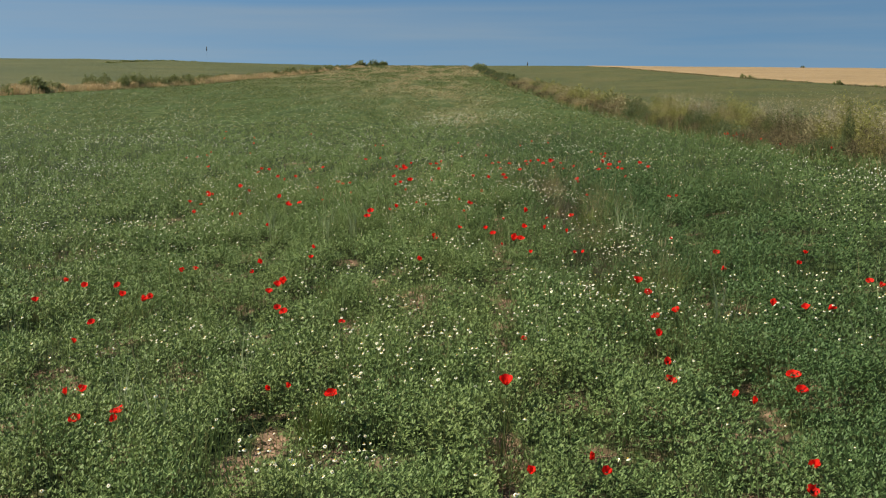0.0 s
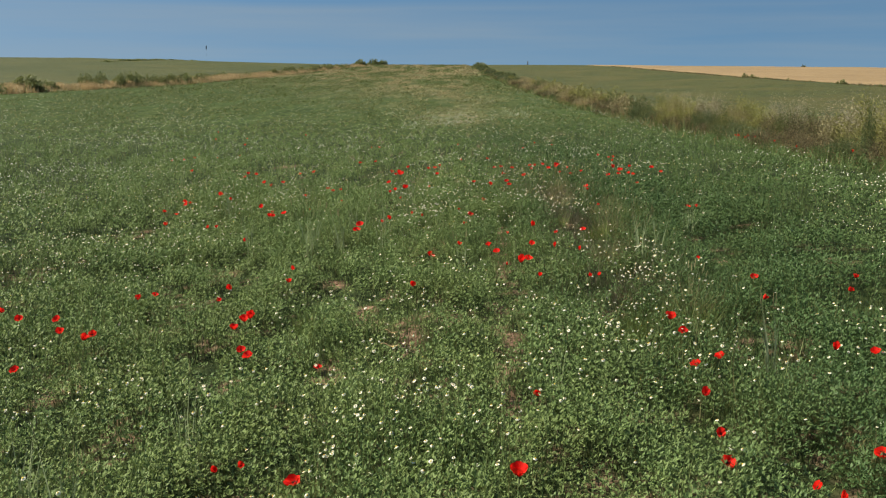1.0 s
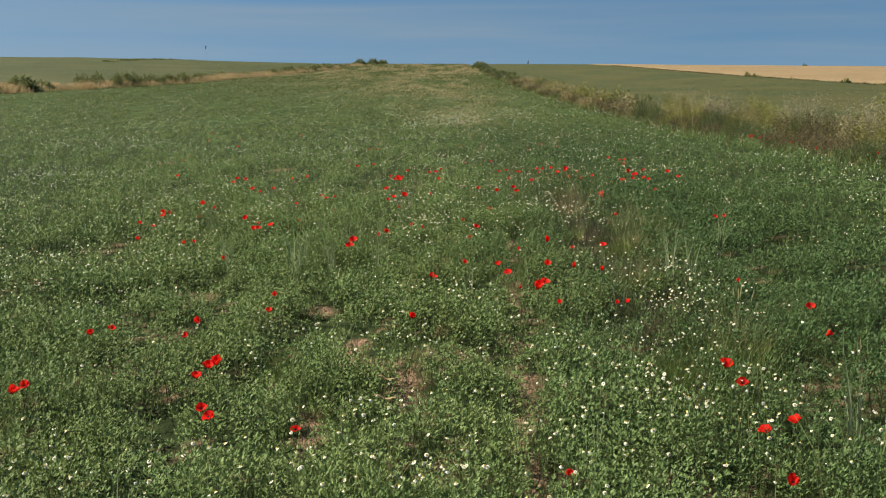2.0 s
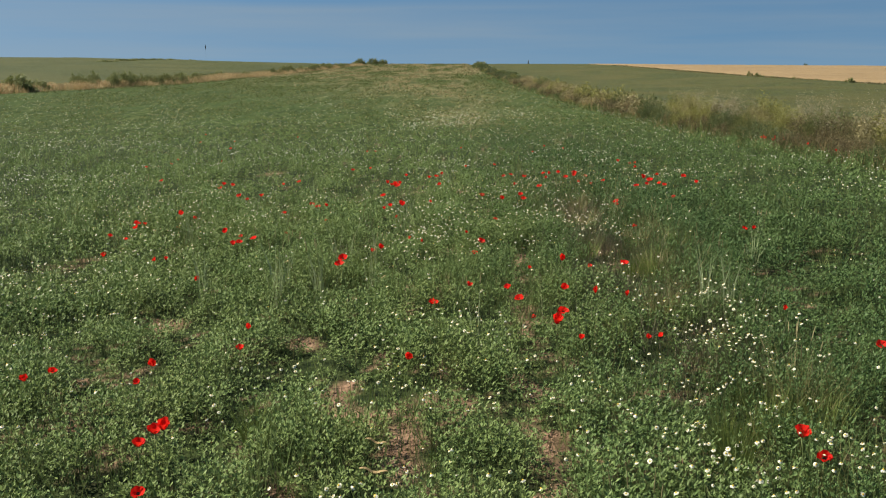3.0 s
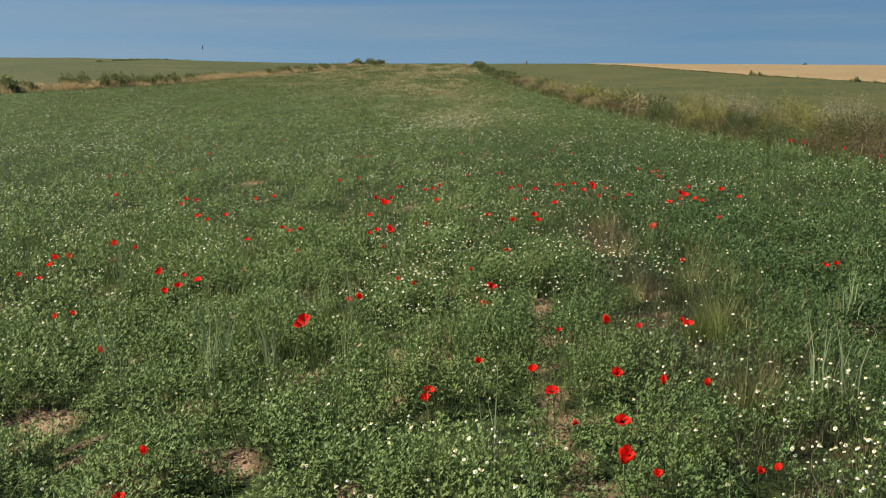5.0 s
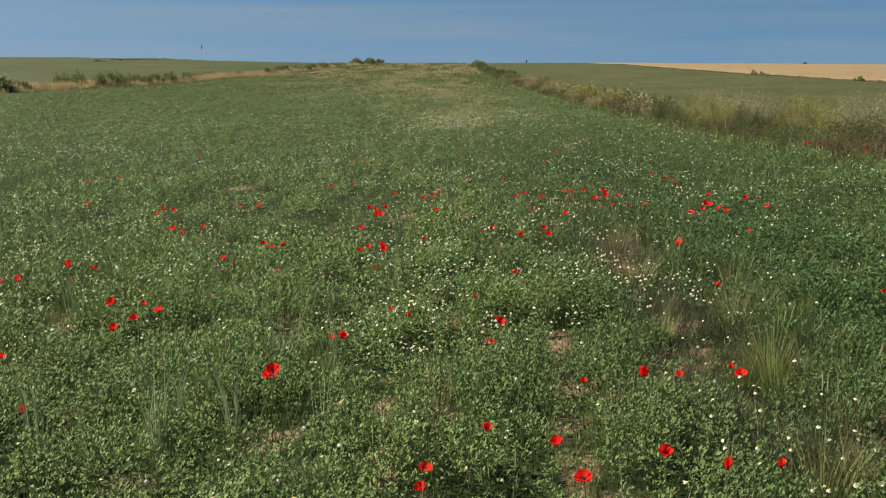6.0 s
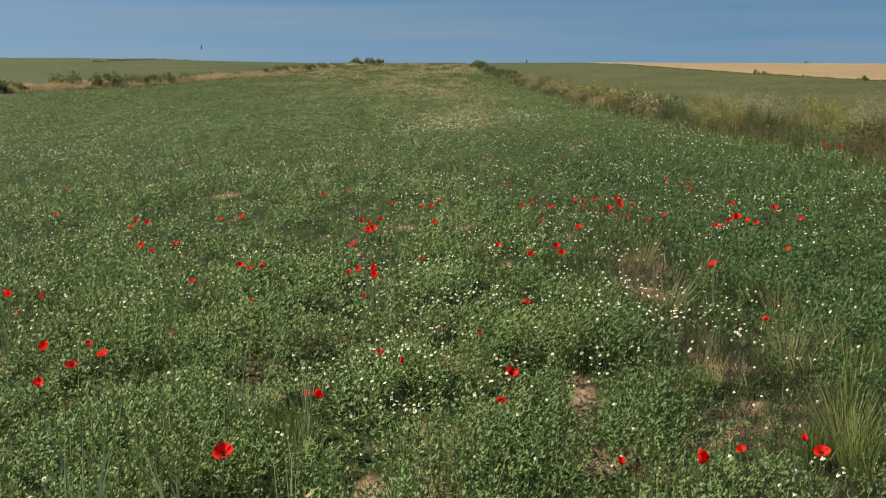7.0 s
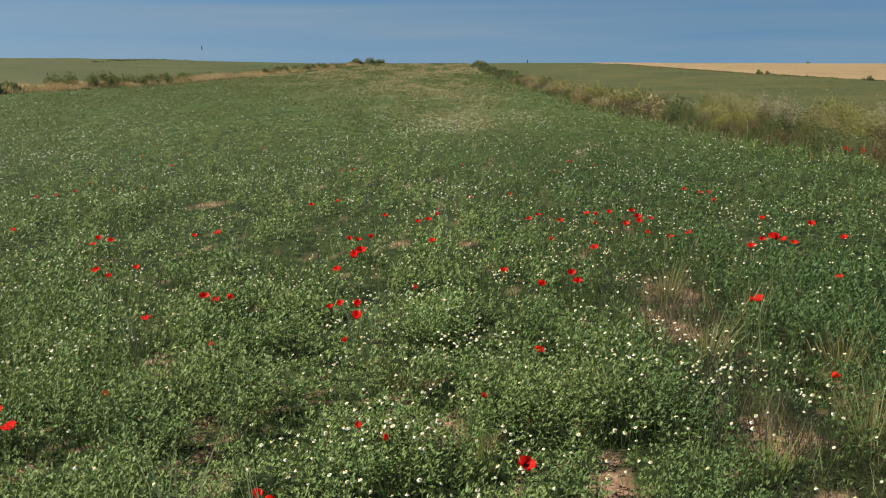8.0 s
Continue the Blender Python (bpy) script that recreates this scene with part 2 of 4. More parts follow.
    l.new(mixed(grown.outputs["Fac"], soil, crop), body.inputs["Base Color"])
    relief = n.new("ShaderNodeBump")
    relief.inputs["Strength"].default_value, relief.inputs["Distance"].default_value = 0.8, 0.04
    l.new(maths("ADD", noise_at(26), maths("MULTIPLY", noise_at(2.2), 2.5)), relief.inputs["Height"])
    l.new(relief.outputs["Normal"], body.inputs["Normal"])
    l.new(body.outputs["BSDF"], out.inputs["Surface"])
    return mat


M_GROUND = ground_material()


# ---- mesh helpers ----
rng = np.random.default_rng(7)


def part(name, data, mat, parent=None, label=""):
    """Links mesh data, or a bmesh, as one object under parent."""
    if isinstance(data, bmesh.types.BMesh):
        me = bpy.data.meshes.new(name)
        data.to_mesh(me)
        data.free()
        data = me
    if mat and not data.materials:
        data.materials.append(mat)
    ob = new(name, data)
    ob.parent = parent
    return tagged(ob, label=label)


def many(name, pieces, mats, shade=False):
    """One mesh out of many alike pieces. pieces: (corners n x k x 3, faces of one piece, material index of each face)."""
    co, loops, sizes, slots, base = [], [], [], [], 0
    for corners, faces, slot in pieces:
        n, k = corners.shape[:2]
        if n == 0:
            continue
        co.append(corners.reshape(-1, 3))
        first = base + np.arange(n) * k
        for face, s in zip(faces, slot):
            loops.append((first[:, None] + np.array(face)[None, :]).ravel())
            sizes.append(np.full(n, len(face)))
            slots.append(np.full(n, s))
        base += n * k
    co, loops, sizes, slots = np.concatenate(co), np.concatenate(loops), np.concatenate(sizes), np.concatenate(slots)
    me = bpy.data.meshes.new(name)
    me.vertices.add(len(co))
    me.vertices.foreach_set("co", co.astype(np.float32).ravel())
    me.loops.add(len(loops))
    me.loops.foreach_set("vertex_index", loops.astype(np.int32))
    me.polygons.add(len(sizes))
    me.polygons.foreach_set("loop_start", (np.cumsum(sizes) - sizes).astype(np.int32))
    me.polygons.foreach_set("material_index", slots.astype(np.int32))
    if shade:
        me.polygons.foreach_set("use_smooth", np.ones(len(sizes), bool))
    for m in mats:
        me.materials.append(m)
    me.update(calc_edges=True)
    return me


def vnoise(x, y, size, seed=0):
    """Smooth noise from 0 to 1 over the plan, with features of that size."""
    u, v = np.asarray(x, float) / size, np.asarray(y, float) / size
    i, j = np.floor(u), np.floor(v)
    fu, fv = u - i, v - j
    fu, fv = fu * fu * (3 - 2 * fu), fv * fv * (3 - 2 * fv)

    def at(a, b):
        h = np.sin(a * 127.1 + b * 311.7 + seed * 74.7) * 43758.5453
        return h - np.floor(h)
    return (at(i, j) * (1 - fu) + at(i + 1, j) * fu) * (1 - fv) + (at(i, j + 1) * (1 - fu) + at(i + 1, j + 1) * fu) * fv


def unit(v):
    return v / np.maximum(np.linalg.norm(v, axis=-1, keepdims=True), 1e-9)


def sprig_faces(foot, way, length, width, g):
    """Slim pointed sprigs, one face each, from foot along way."""
    side = unit(np.cross(way, g.normal(size=way.shape))) * width[:, None] * 0.6
    return np.stack([foot - side, foot + side, foot + way * length[:, None]], 1)


LEAF = ((0, 1, 2, 3),)
SPIKE = ((0, 1, 2),)


def blades(foot, tip, width, bend):
    """Grass blades: narrow at the foot's side, bent, pointed."""
    way = tip - foot
    side = unit(np.cross(way, np.array([0.35, -1.0, 0.1]) + rng.normal(0, 0.5, way.shape))) * width[:, None] * 0.5
    mid = foot + way * 0.55 - bend
    return np.stack([foot - side, foot + side, mid + side * 0.8, mid - side * 0.8, tip], 1)


BLADE = ((0, 1, 2, 3), (3, 2, 4))


# ---- the lie of the land ----
POPPY_ROW_A = (
    (1.38, 3.38, 0.24), (0.35, 3.58, 0.24), (1.46, 3.59, 0.24), (0.65, 3.60, 0.24), (0.60, 3.72, 0.24), (-1.49, 4.26, 0.24),
    (-1.64, 4.29, 0.24), (0.30, 4.33, 0.35), (1.46, 4.35, 0.24), (-1.47, 4.38, 0.24), (1.38, 4.41, 0.26), (1.75, 4.54, 0.24),
    (-0.50, 4.59, 0.24), (-1.84, 4.64, 0.24), (1.16, 4.68, 0.25), (-1.79, 4.68, 0.24), (1.77, 4.75, 0.24), (-0.88, 4.79, 0.20),
    (-0.78, 4.85, 0.20), (1.20, 4.95, 0.26), (1.23, 5.34, 0.31), (-2.15, 5.62, 0.24), (0.49, 5.72, 0.19), (1.35, 6.03, 0.24),
    (1.47, 6.05, 0.27), (-2.22, 6.06, 0.25), (2.32, 6.11, 0.26), (2.14, 6.13, 0.28), (2.51, 6.16, 0.24), (-1.02, 6.27, 0.25),
    (-0.65, 6.38, 0.16), (-1.09, 6.39, 0.25), (1.43, 6.56, 0.28),
)
POPPY_ROW_B = (
    (1.38, 6.60, 0.34), (-2.05, 6.66, 0.26), (-2.23, 6.72, 0.28), (-2.03, 6.75, 0.26), (-2.86, 6.77, 0.24), (3.14, 6.82, 0.24),
    (-1.21, 6.83, 0.26), (-1.16, 6.86, 0.30), (-1.11, 6.87, 0.32), (3.12, 6.99, 0.24), (-2.36, 7.01, 0.29), (-2.62, 7.08, 0.28),
    (-2.91, 7.46, 0.24), (2.20, 7.52, 0.24), (2.89, 7.81, 0.22), (-2.09, 7.85, 0.23), (-1.48, 7.95, 0.27), (-0.18, 8.02, 0.26),
    (2.30, 8.06, 0.27), (-2.05, 8.12, 0.20), (3.10, 8.15, 0.24), (0.64, 8.27, 0.37), (-1.11, 8.34, 0.23), (-1.14, 8.76, 0.25),
    (0.75, 8.95, 0.27), (0.58, 9.15, 0.18), (-0.05, 9.32, 0.24), (1.01, 9.34, 0.29), (0.53, 9.40, 0.25), (1.24, 9.46, 0.24),
    (0.83, 9.51, 0.29), (0.44, 9.70, 0.25), (-0.03, 9.73, 0.16),
)
POPPY_ROW_C = (
    (0.19, 9.99, 0.22), (-1.81, 10.28, 0.23), (0.89, 10.28, 0.33), (-0.75, 10.40, 0.34), (1.41, 10.55, 0.24), (0.69, 10.56, 0.21),
    (-0.80, 10.61, 0.26), (1.17, 10.72, 0.19), (-2.32, 10.98, 0.25), (-2.27, 11.10, 0.23), (-2.81, 11.19, 0.25), (-0.51, 11.19, 0.28),
    (0.27, 11.31, 0.20), (-1.77, 11.35, 0.30), (-0.59, 11.43, 0.22), (0.37, 11.51, 0.27), (-1.94, 11.91, 0.33), (-1.83, 11.94, 0.23),
    (-0.18, 11.96, 0.20), (-0.30, 12.08, 0.21), (-1.75, 12.11, 0.23), (2.90, 12.32, 0.21), (3.00, 12.38, 0.20), (-1.92, 12.40, 0.20),
    (-2.90, 12.43, 0.30), (-3.19, 12.49, 0.22), (0.26, 12.50, 0.19), (-3.06, 12.57, 0.17), (-1.52, 12.64, 0.19), (1.89, 12.65, 0.20),
    (-3.02, 12.80, 0.29), (0.54, 13.13, 0.22), (-3.04, 13.13, 0.23),
)
POPPY_ROW_D = (
    (-2.67, 13.19, 0.33), (-0.40, 13.33, 0.36), (-0.48, 13.38, 0.23), (-1.23, 13.50, 0.19), (-2.83, 13.62, 0.13), (-3.26, 13.62, 0.18),
    (-2.66, 13.64, 0.22), (-0.43, 13.86, 0.31), (1.97, 13.92, 0.29), (-1.79, 14.14, 0.20), (-0.58, 14.15, 0.26), (2.00, 14.21, 0.22),
    (-0.65, 14.25, 0.22), (-1.51, 14.57, 0.20), (0.71, 14.58, 0.23), (-1.36, 14.60, 0.18), (-1.43, 14.63, 0.17), (-0.13, 14.80, 0.18),
    (2.82, 14.83, 0.19), (1.01, 14.86, 0.20), (0.96, 14.91, 0.24), (-0.56, 14.99, 0.37), (0.53, 15.26, 0.20), (2.57, 15.43, 0.37),
    (-0.72, 15.50, 0.20), (-2.46, 15.57, 0.17), (-2.55, 15.61, 0.22), (-2.32, 15.73, 0.20), (-0.57, 15.74, 0.30), (1.30, 16.13, 0.23),
    (2.60, 16.17, 0.21), (2.78, 16.19, 0.28), (3.04, 16.39, 0.20),
)
POPPY_ROW_E = (
    (3.46, 16.43, 0.22), (3.01, 16.50, 0.21), (-0.71, 16.61, 0.27), (2.88, 16.69, 0.19), (1.02, 16.80, 0.21), (0.00, 16.81, 0.22),
    (2.30, 17.04, 0.21), (-0.67, 17.07, 0.20), (-0.59, 17.10, 0.22), (2.16, 17.14, 0.17), (-2.98, 17.17, 0.23), (3.52, 17.24, 0.24),
    (-3.12, 17.30, 0.23), (-3.21, 17.32, 0.18), (2.01, 17.36, 0.17), (1.96, 17.55, 0.26), (1.84, 17.59, 0.23), (-2.11, 17.65, 0.22),
    (-2.33, 17.72, 0.18), (2.02, 17.81, 0.27), (1.57, 17.85, 0.20), (3.30, 17.96, 0.21), (-4.26, 18.06, 0.24), (1.29, 18.22, 0.20),
    (-0.16, 18.28, 0.20), (1.00, 18.46, 0.19), (2.29, 18.48, 0.17), (1.69, 18.54, 0.21), (-0.07, 18.54, 0.20), (1.87, 18.65, 0.22),
    (1.63, 18.75, 0.20), (0.03, 18.77, 0.21), (1.13, 18.99, 0.17),
)
POPPY_ROW_F = (
    (2.19, 19.00, 0.19), (-0.55, 19.13, 0.17), (3.29, 19.79, 0.19), (-1.53, 20.28, 0.19), (3.44, 20.54, 0.20), (3.18, 20.80, 0.23),
    (-1.28, 20.80, 0.17), (3.40, 20.83, 0.18), (0.43, 20.87, 0.17), (1.01, 21.26, 0.21), (-5.73, 22.26, 0.20), (-5.58, 22.62, 0.19),
    (-5.39, 22.91, 0.21), (-4.46, 23.23, 0.21), (-4.97, 23.34, 0.17), (-5.58, 24.02, 0.21), (2.02, 24.75, 0.20), (-1.65, 25.47, 0.22),
    (2.78, 25.54, 0.22), (-1.47, 25.67, 0.22), (0.49, 26.17, 0.22), (2.43, 26.33, 0.23), (-5.15, 27.44, 0.24), (-6.62, 30.55, 0.23),
    (-5.86, 31.34, 0.18), (-4.14, 31.94, 0.23), (1.19, 8.58, 0.20), (1.28, 8.60, 0.20), (2.19, 9.17, 0.20), (0.79, 8.49, 0.22), (-1.52, 7.83, 0.22), (1.45, 10.78, 0.20), (-7.48, 34.68, 0.19),
)
# poppies only half open, and those fully blown
HALF_OPEN = ((1.19, 8.58), (1.28, 8.60), (2.19, 9.17), (0.79, 8.49), (-1.52, 7.83), (1.45, 10.78), (0.35, 3.58), (0.65, 3.60), (0.60, 3.72), (-1.49, 4.26), (1.46, 4.35), (1.38, 4.41), (-1.84, 4.64), (-0.88, 4.79), (-0.78, 4.85), (1.20, 4.95), (1.23, 5.34), (-2.15, 5.62), (-1.14, 8.76), (0.58, 9.15), (1.01, 9.34), (1.24, 9.46),
             (-1.81, 10.28), (0.69, 10.56), (1.17, 10.72), (-2.32, 10.98), (-2.27, 11.10), (-0.59, 11.43), (-0.18, 11.96), (-0.30, 12.08), (0.26, 12.50), (-1.52, 12.64), (-0.48, 13.38), (-1.23, 13.50), (-0.13, 14.80))
FULL_BLOWN = ((-1.64, 4.29), (0.30, 4.33), (-1.47, 4.38), (-0.50, 4.59), (1.16, 4.68), (1.77, 4.75), (2.51, 6.16), (1.38, 6.60), (-2.05, 6.66), (-1.16, 6.86), (-1.11, 6.87), (0.64, 8.27), (0.75, 8.95), (0.53, 9.40), (-0.03, 9.73), (-0.75, 10.40),
              (-0.80, 10.61), (0.27, 11.31), (0.37, 11.51), (-1.75, 12.11), (0.54, 13.13), (1.97, 13.92), (-1.79, 14.14), (-0.57, 15.74), (2.78, 16.19), (2.02, 17.81), (2.19, 19.00))
BARE_NEAR = (
    (-0.80, 4.48, 0.055, 0.16), (-0.92, 4.12, 0.088, 0.22), (-2.20, 5.38, 0.075, 0.19), (-2.39, 5.77, 0.043, 0.12), (-2.14, 6.33, 0.068, 0.18),
    (0.31, 4.33, 0.068, 0.21), (0.27, 3.92, 0.062, 0.11), (0.69, 4.38, 0.040, 0.11), (0.40, 6.08, 0.052, 0.37), (-0.65, 6.70, 0.068, 0.21),
    (0.50, 7.33, 0.051, 0.26), (-0.19, 7.40, 0.065, 0.28), (-0.54, 8.22, 0.060, 0.17), (-0.41, 7.91, 0.126, 0.10), (-0.15, 7.89, 0.042, 0.17),
    (-0.37, 8.71, 0.040, 0.14), (0.46, 8.20, 0.049, 0.22),
)
BARE_AHEAD = (
    (-1.93, 9.73, 0.120, 0.19), (-0.85, 9.16, 0.052, 0.10), (0.61, 9.45, 0.041, 0.23), (-0.23, 10.09, 0.031, 0.12), (-0.76, 10.35, 0.064, 0.18),
    (-0.27, 10.69, 0.049, 0.16), (0.03, 10.67, 0.052, 0.11), (0.66, 11.50, 0.043, 0.17), (0.73, 11.90, 0.057, 0.30), (-1.93, 11.34, 0.045, 0.15),
    (-1.74, 12.15, 0.090, 0.08), (-0.96, 12.40, 0.037, 0.07), (0.08, 12.56, 0.057, 0.18), (1.55, 12.40, 0.140, 0.19), (-2.55, 12.58, 0.065, 0.16),
    (-0.17, 12.92, 0.043, 0.18), (-1.60, 13.72, 0.080, 0.20), (1.00, 13.93, 0.099, 0.16), (1.50, 14.33, 0.130, 0.22), (1.46, 14.65, 0.090, 0.30),
    (1.78, 15.41, 0.130, 0.36), (-3.27, 22.60, 0.100, 0.30),
)
TALL_CEREAL = ((-1.31, 4.34), (-1.55, 4.59), (1.85, 6.24), (2.43, 5.45), (-1.09, 5.21), (0.65, 6.03), (-1.21, 10.35), (-1.2, 10.1), (-0.54, 11.22), (-0.54, 10.6), (0.22, 8.94), (1.8, 9.55), (1.95, 9.6),
               (-2.45, 12.62), (-1.75, 10.25), (-0.83, 11.31), (-3.39, 15.46), (-3.97, 16.2), (-0.4, 13.68), (-1.73, 13.77), (1.89, 13.73), (0.12, 18.65), (-1.81, 17.1), (-0.9, 10.4), (2.6, 11.2), (-2.2, 14.6))
WILD_OATS = ((1.45, 9.6), (1.6, 9.7), (1.82, 10.35), (1.81, 11.23), (1.74, 11.08), (2.22, 12.59), (1.91, 10.98), (2.18, 13.25), (1.86, 12.14), (1.53, 13.51), (1.8, 7.92), (1.74, 7.62), (2.0, 14.3), (1.7, 15.2))
LUSH_TUFTS = ((1.51, 7.42), (1.63, 7.26), (1.79, 7.42), (1.66, 7.55), (1.57, 11.0), (1.68, 10.72), (1.87, 11.4), (1.75, 11.2), (1.72, 10.9), (-0.8, 11.3), (-0.7, 11.15), (-0.65, 11.35), (1.2, 7.1), (1.3, 7.3), (-0.59, 4.43), (1.21, 6.91), (-0.85, 7.43), (1.54, 9.57), (1.1, 9.0), (1.35, 11.93), (0.21, 11.99), (2.67, 14.53), (-0.6, 11.0), (2.1, 11.9), (2.3, 12.1))
DEAD_TUFTS = ((1.87, 5.3), (1.85, 5.0), (1.95, 5.15), (1.23, 10.7), (0.39, 5.0), (-0.5, 4.9), (-3.01, 7.19), (0.29, 4.32), (1.88, 5.7), (-0.45, 14.34), (-0.18, 13.12), (0.28, 4.0), (1.75, 9.0), (0.1, 8.6))
DEAD_LEAVES = ((-0.27, 6.80, 0.14, 5, 0.12, 0.05), (-1.30, 11.11, 0.19, 30, 0.14, 0.22), (-0.28, 7.12, 0.15, -8, 0.10, 0.04), (-0.45, 10.36, 0.18, 50, 0.10, 0.18))
MARGIN_POPPIES = ((7.95, 27.3), (8.05, 26.8), (7.75, 26.1), (8.1, 27.0), (7.85, 26.9), (8.0, 27.6), (7.9, 26.4), (8.15, 26.6), (7.8, 27.1), (8.05, 26.2), (7.7, 26.6), (7.9, 24.3), (7.6, 22.0), (7.8, 19.6))
KNOT_Y = (-60, 0, 5, 7, 9, 12, 14, 16, 18, 21, 30, 50, 77, 110, 150, 200, 250, 280, 320, 420, 5000)
KNOT_Z = (-0.1, -0.27, -0.305, -0.345, -0.365, -0.395, -0.43, -0.51, -0.59, -0.68, -0.92, -1.1, -1.15, -1.1, -0.95, -0.45, 0.15, 0.35, 0.3, -0.6, -40.0)


def smooth(a, b, v):
    s = np.clip((np.asarray(v, float) - a) / (b - a), 0, 1)
    return s * s * (3 - 2 * s)


def gz(x, y):
    """Height of the bare land: a shallow dip that climbs to a long low crest, with a hill on one side."""
    x, y = np.asarray(x, float), np.asarray(y, float)
    w = 1 + 0.12 * np.abs(y)
    z = sum(np.interp(y + k * w * 0.5, KNOT_Y, KNOT_Z) for k in (-1, -0.5, 0, 0.5, 1)) / 5
    z = z + 0.016 * np.clip(x, -8, 8) * (1 - smooth(25, 70, y))
    far = 1 - smooth(300, 900, np.hypot(x, y))
    z = z + 0.026 * np.clip(-31 - x, 0, 78) * far
    z = z + 0.55 * smooth(10, 40, x) * smooth(50, 100, y) * (1 - smooth(180, 260, y))
    z = z - 1.0 * smooth(45, 70, x) * smooth(250, 420, y)
    z = z - 0.45 * smooth(30, 44, x) * smooth(60, 90, y) * (1 - smooth(180, 260, y))
    z = z + 0.18 * smooth(12, 30, -x) * smooth(40, 75, y) * (1 - smooth(120, 190, y))
    z = z - 0.0075 * np.clip(x - 50, 0, 400)
    return z


# ---- the plan of the field ----
def near_way(x, y):
    """How near the line of the walk comes to a place of the field, in metres."""
    return np.maximum(np.maximum(3.2, np.abs(x - 0.02) / 0.47), y - 8.3)


def bare(x, y, reach=1.0):
    """1 on bare soil, 0 where the crop stands thick; reach widens it."""
    x, y = np.asarray(x, float), np.asarray(y, float)
    xs, ys = x + 0.13 * (vnoise(x, y, 0.10, 3) - 0.5), y + 0.26 * (vnoise(x, y, 0.15, 4) - 0.5)
    b = np.zeros_like(xs)
    for cx, cy, rx, ry in (*BARE_NEAR, *BARE_AHEAD):
        d = np.hypot((xs - cx) / (rx * 1.22 * reach), (ys - cy) / (ry * 1.22 * reach))
        b = np.maximum(b, 1 - smooth(0.75, 1.25, d))
    # the thin line left by the seed drill
    line = np.abs(xs - (0.09 + 0.05 * y))
    b = np.maximum(b, (1 - smooth(0.028 * min(reach, 1.2), 0.078 * min(reach, 1.2), line)) * smooth(0.50, 0.68, 0.6 * vnoise(x, y, 0.55, 9) + 0.4 * vnoise(x, y, 0.12, 10)) * 0.85 * smooth(2.5, 3.3, y) * (1 - smooth(13, 16, y)))
    return b


def thin(x, y):
    """Where the crop stands thinner, between 0 and 1."""
    return np.clip(0.8 * smooth(0.70, 0.95, vnoise(x, y, 0.5, 12) * 0.55 + vnoise(x, y, 0.17, 13) * 0.45), 0, 0.6)


def dry_strip(x, y):
    """A strip along the rows where the crop has failed and low dead stalks stand, between 0 and 1."""
    ragged = smooth(0.24, 0.54, 0.6 * vnoise(x, y, 0.5, 15) + 0.4 * vnoise(x, y, 0.16, 16))
    return np.exp(-((x - 1.02 - 0.047 * y) / 0.45) ** 2) * smooth(7.2, 8.6, y) * (1 - smooth(14.8, 17, y)) * ragged


def soil_z(x, y):
    near = 1 - smooth(14, 30, np.abs(x) + np.abs(y))
    return gz(x, y) + near * (0.035 * (vnoise(x, y, 0.3, 1) - 0.5) + 0.022 * (vnoise(x, y, 0.09, 2) - 0.5) + 0.012 * (vnoise(x, y, 0.04, 5) - 0.5))


def tuft(x, y):
    """1 in the middle of a lucerne plant, 0 in the gap between plants."""
    return smooth(0.34, 0.60, 0.65 * vnoise(x, y, 0.31, 21) + 0.35 * vnoise(x, y, 0.13, 22))


def canopy(x, y):
    """Height of the lucerne above the soil."""
    return 0.025 + 0.06 * smooth(0.25, 0.75, 0.6 * vnoise(x, y, 0.62, 20) + 0.4 * vnoise(x, y, 0.33, 24)) + 0.180 * tuft(x, y)


# ---- ground ----
def grid_mesh(name, xs, ys, height, mat):
    X, Y = np.meshgrid(xs, ys)
    co = np.stack([X, Y, height(X, Y)], -1).reshape(-1, 3)
    nx, ny = len(xs), len(ys)
    i = (np.arange(ny - 1)[:, None] * nx + np.arange(nx - 1)[None, :]).ravel()
    faces = np.stack([i, i + 1, i + nx + 1, i + nx], 1)
    me = bpy.data.meshes.new(name)
    me.vertices.add(len(co))
    me.vertices.foreach_set("co", co.astype(np.float32).ravel())
    me.loops.add(faces.size)
    me.loops.foreach_set("vertex_index", faces.astype(np.int32).ravel())
    me.polygons.add(len(faces))
    me.polygons.foreach_set("loop_start", (np.arange(len(faces)) * 4).astype(np.int32))
    me.polygons.foreach_set("use_smooth", np.ones(len(faces), bool))
    me.materials.append(mat)
    me.update(calc_edges=True)
    return me


def graded(fine, step, limit, grow):
    v = list(np.arange(0, fine, step))
    s = step
    while v[-1] < limit:
        s *= grow
        v.append(v[-1] + s)
    return np.array(v)


half_x = graded(2.4, 0.07, 3500, 1.13)
ground_x = np.concatenate([-half_x[:0:-1], half_x])
ground_y = np.concatenate([-graded(1, 0.5, 300, 1.2)[:0:-1] + 2.6, np.arange(2.6, 14.5, 0.085), graded(0.2, 0.09, 4200, 1.08) + 14.5])
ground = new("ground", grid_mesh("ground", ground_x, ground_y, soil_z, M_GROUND))
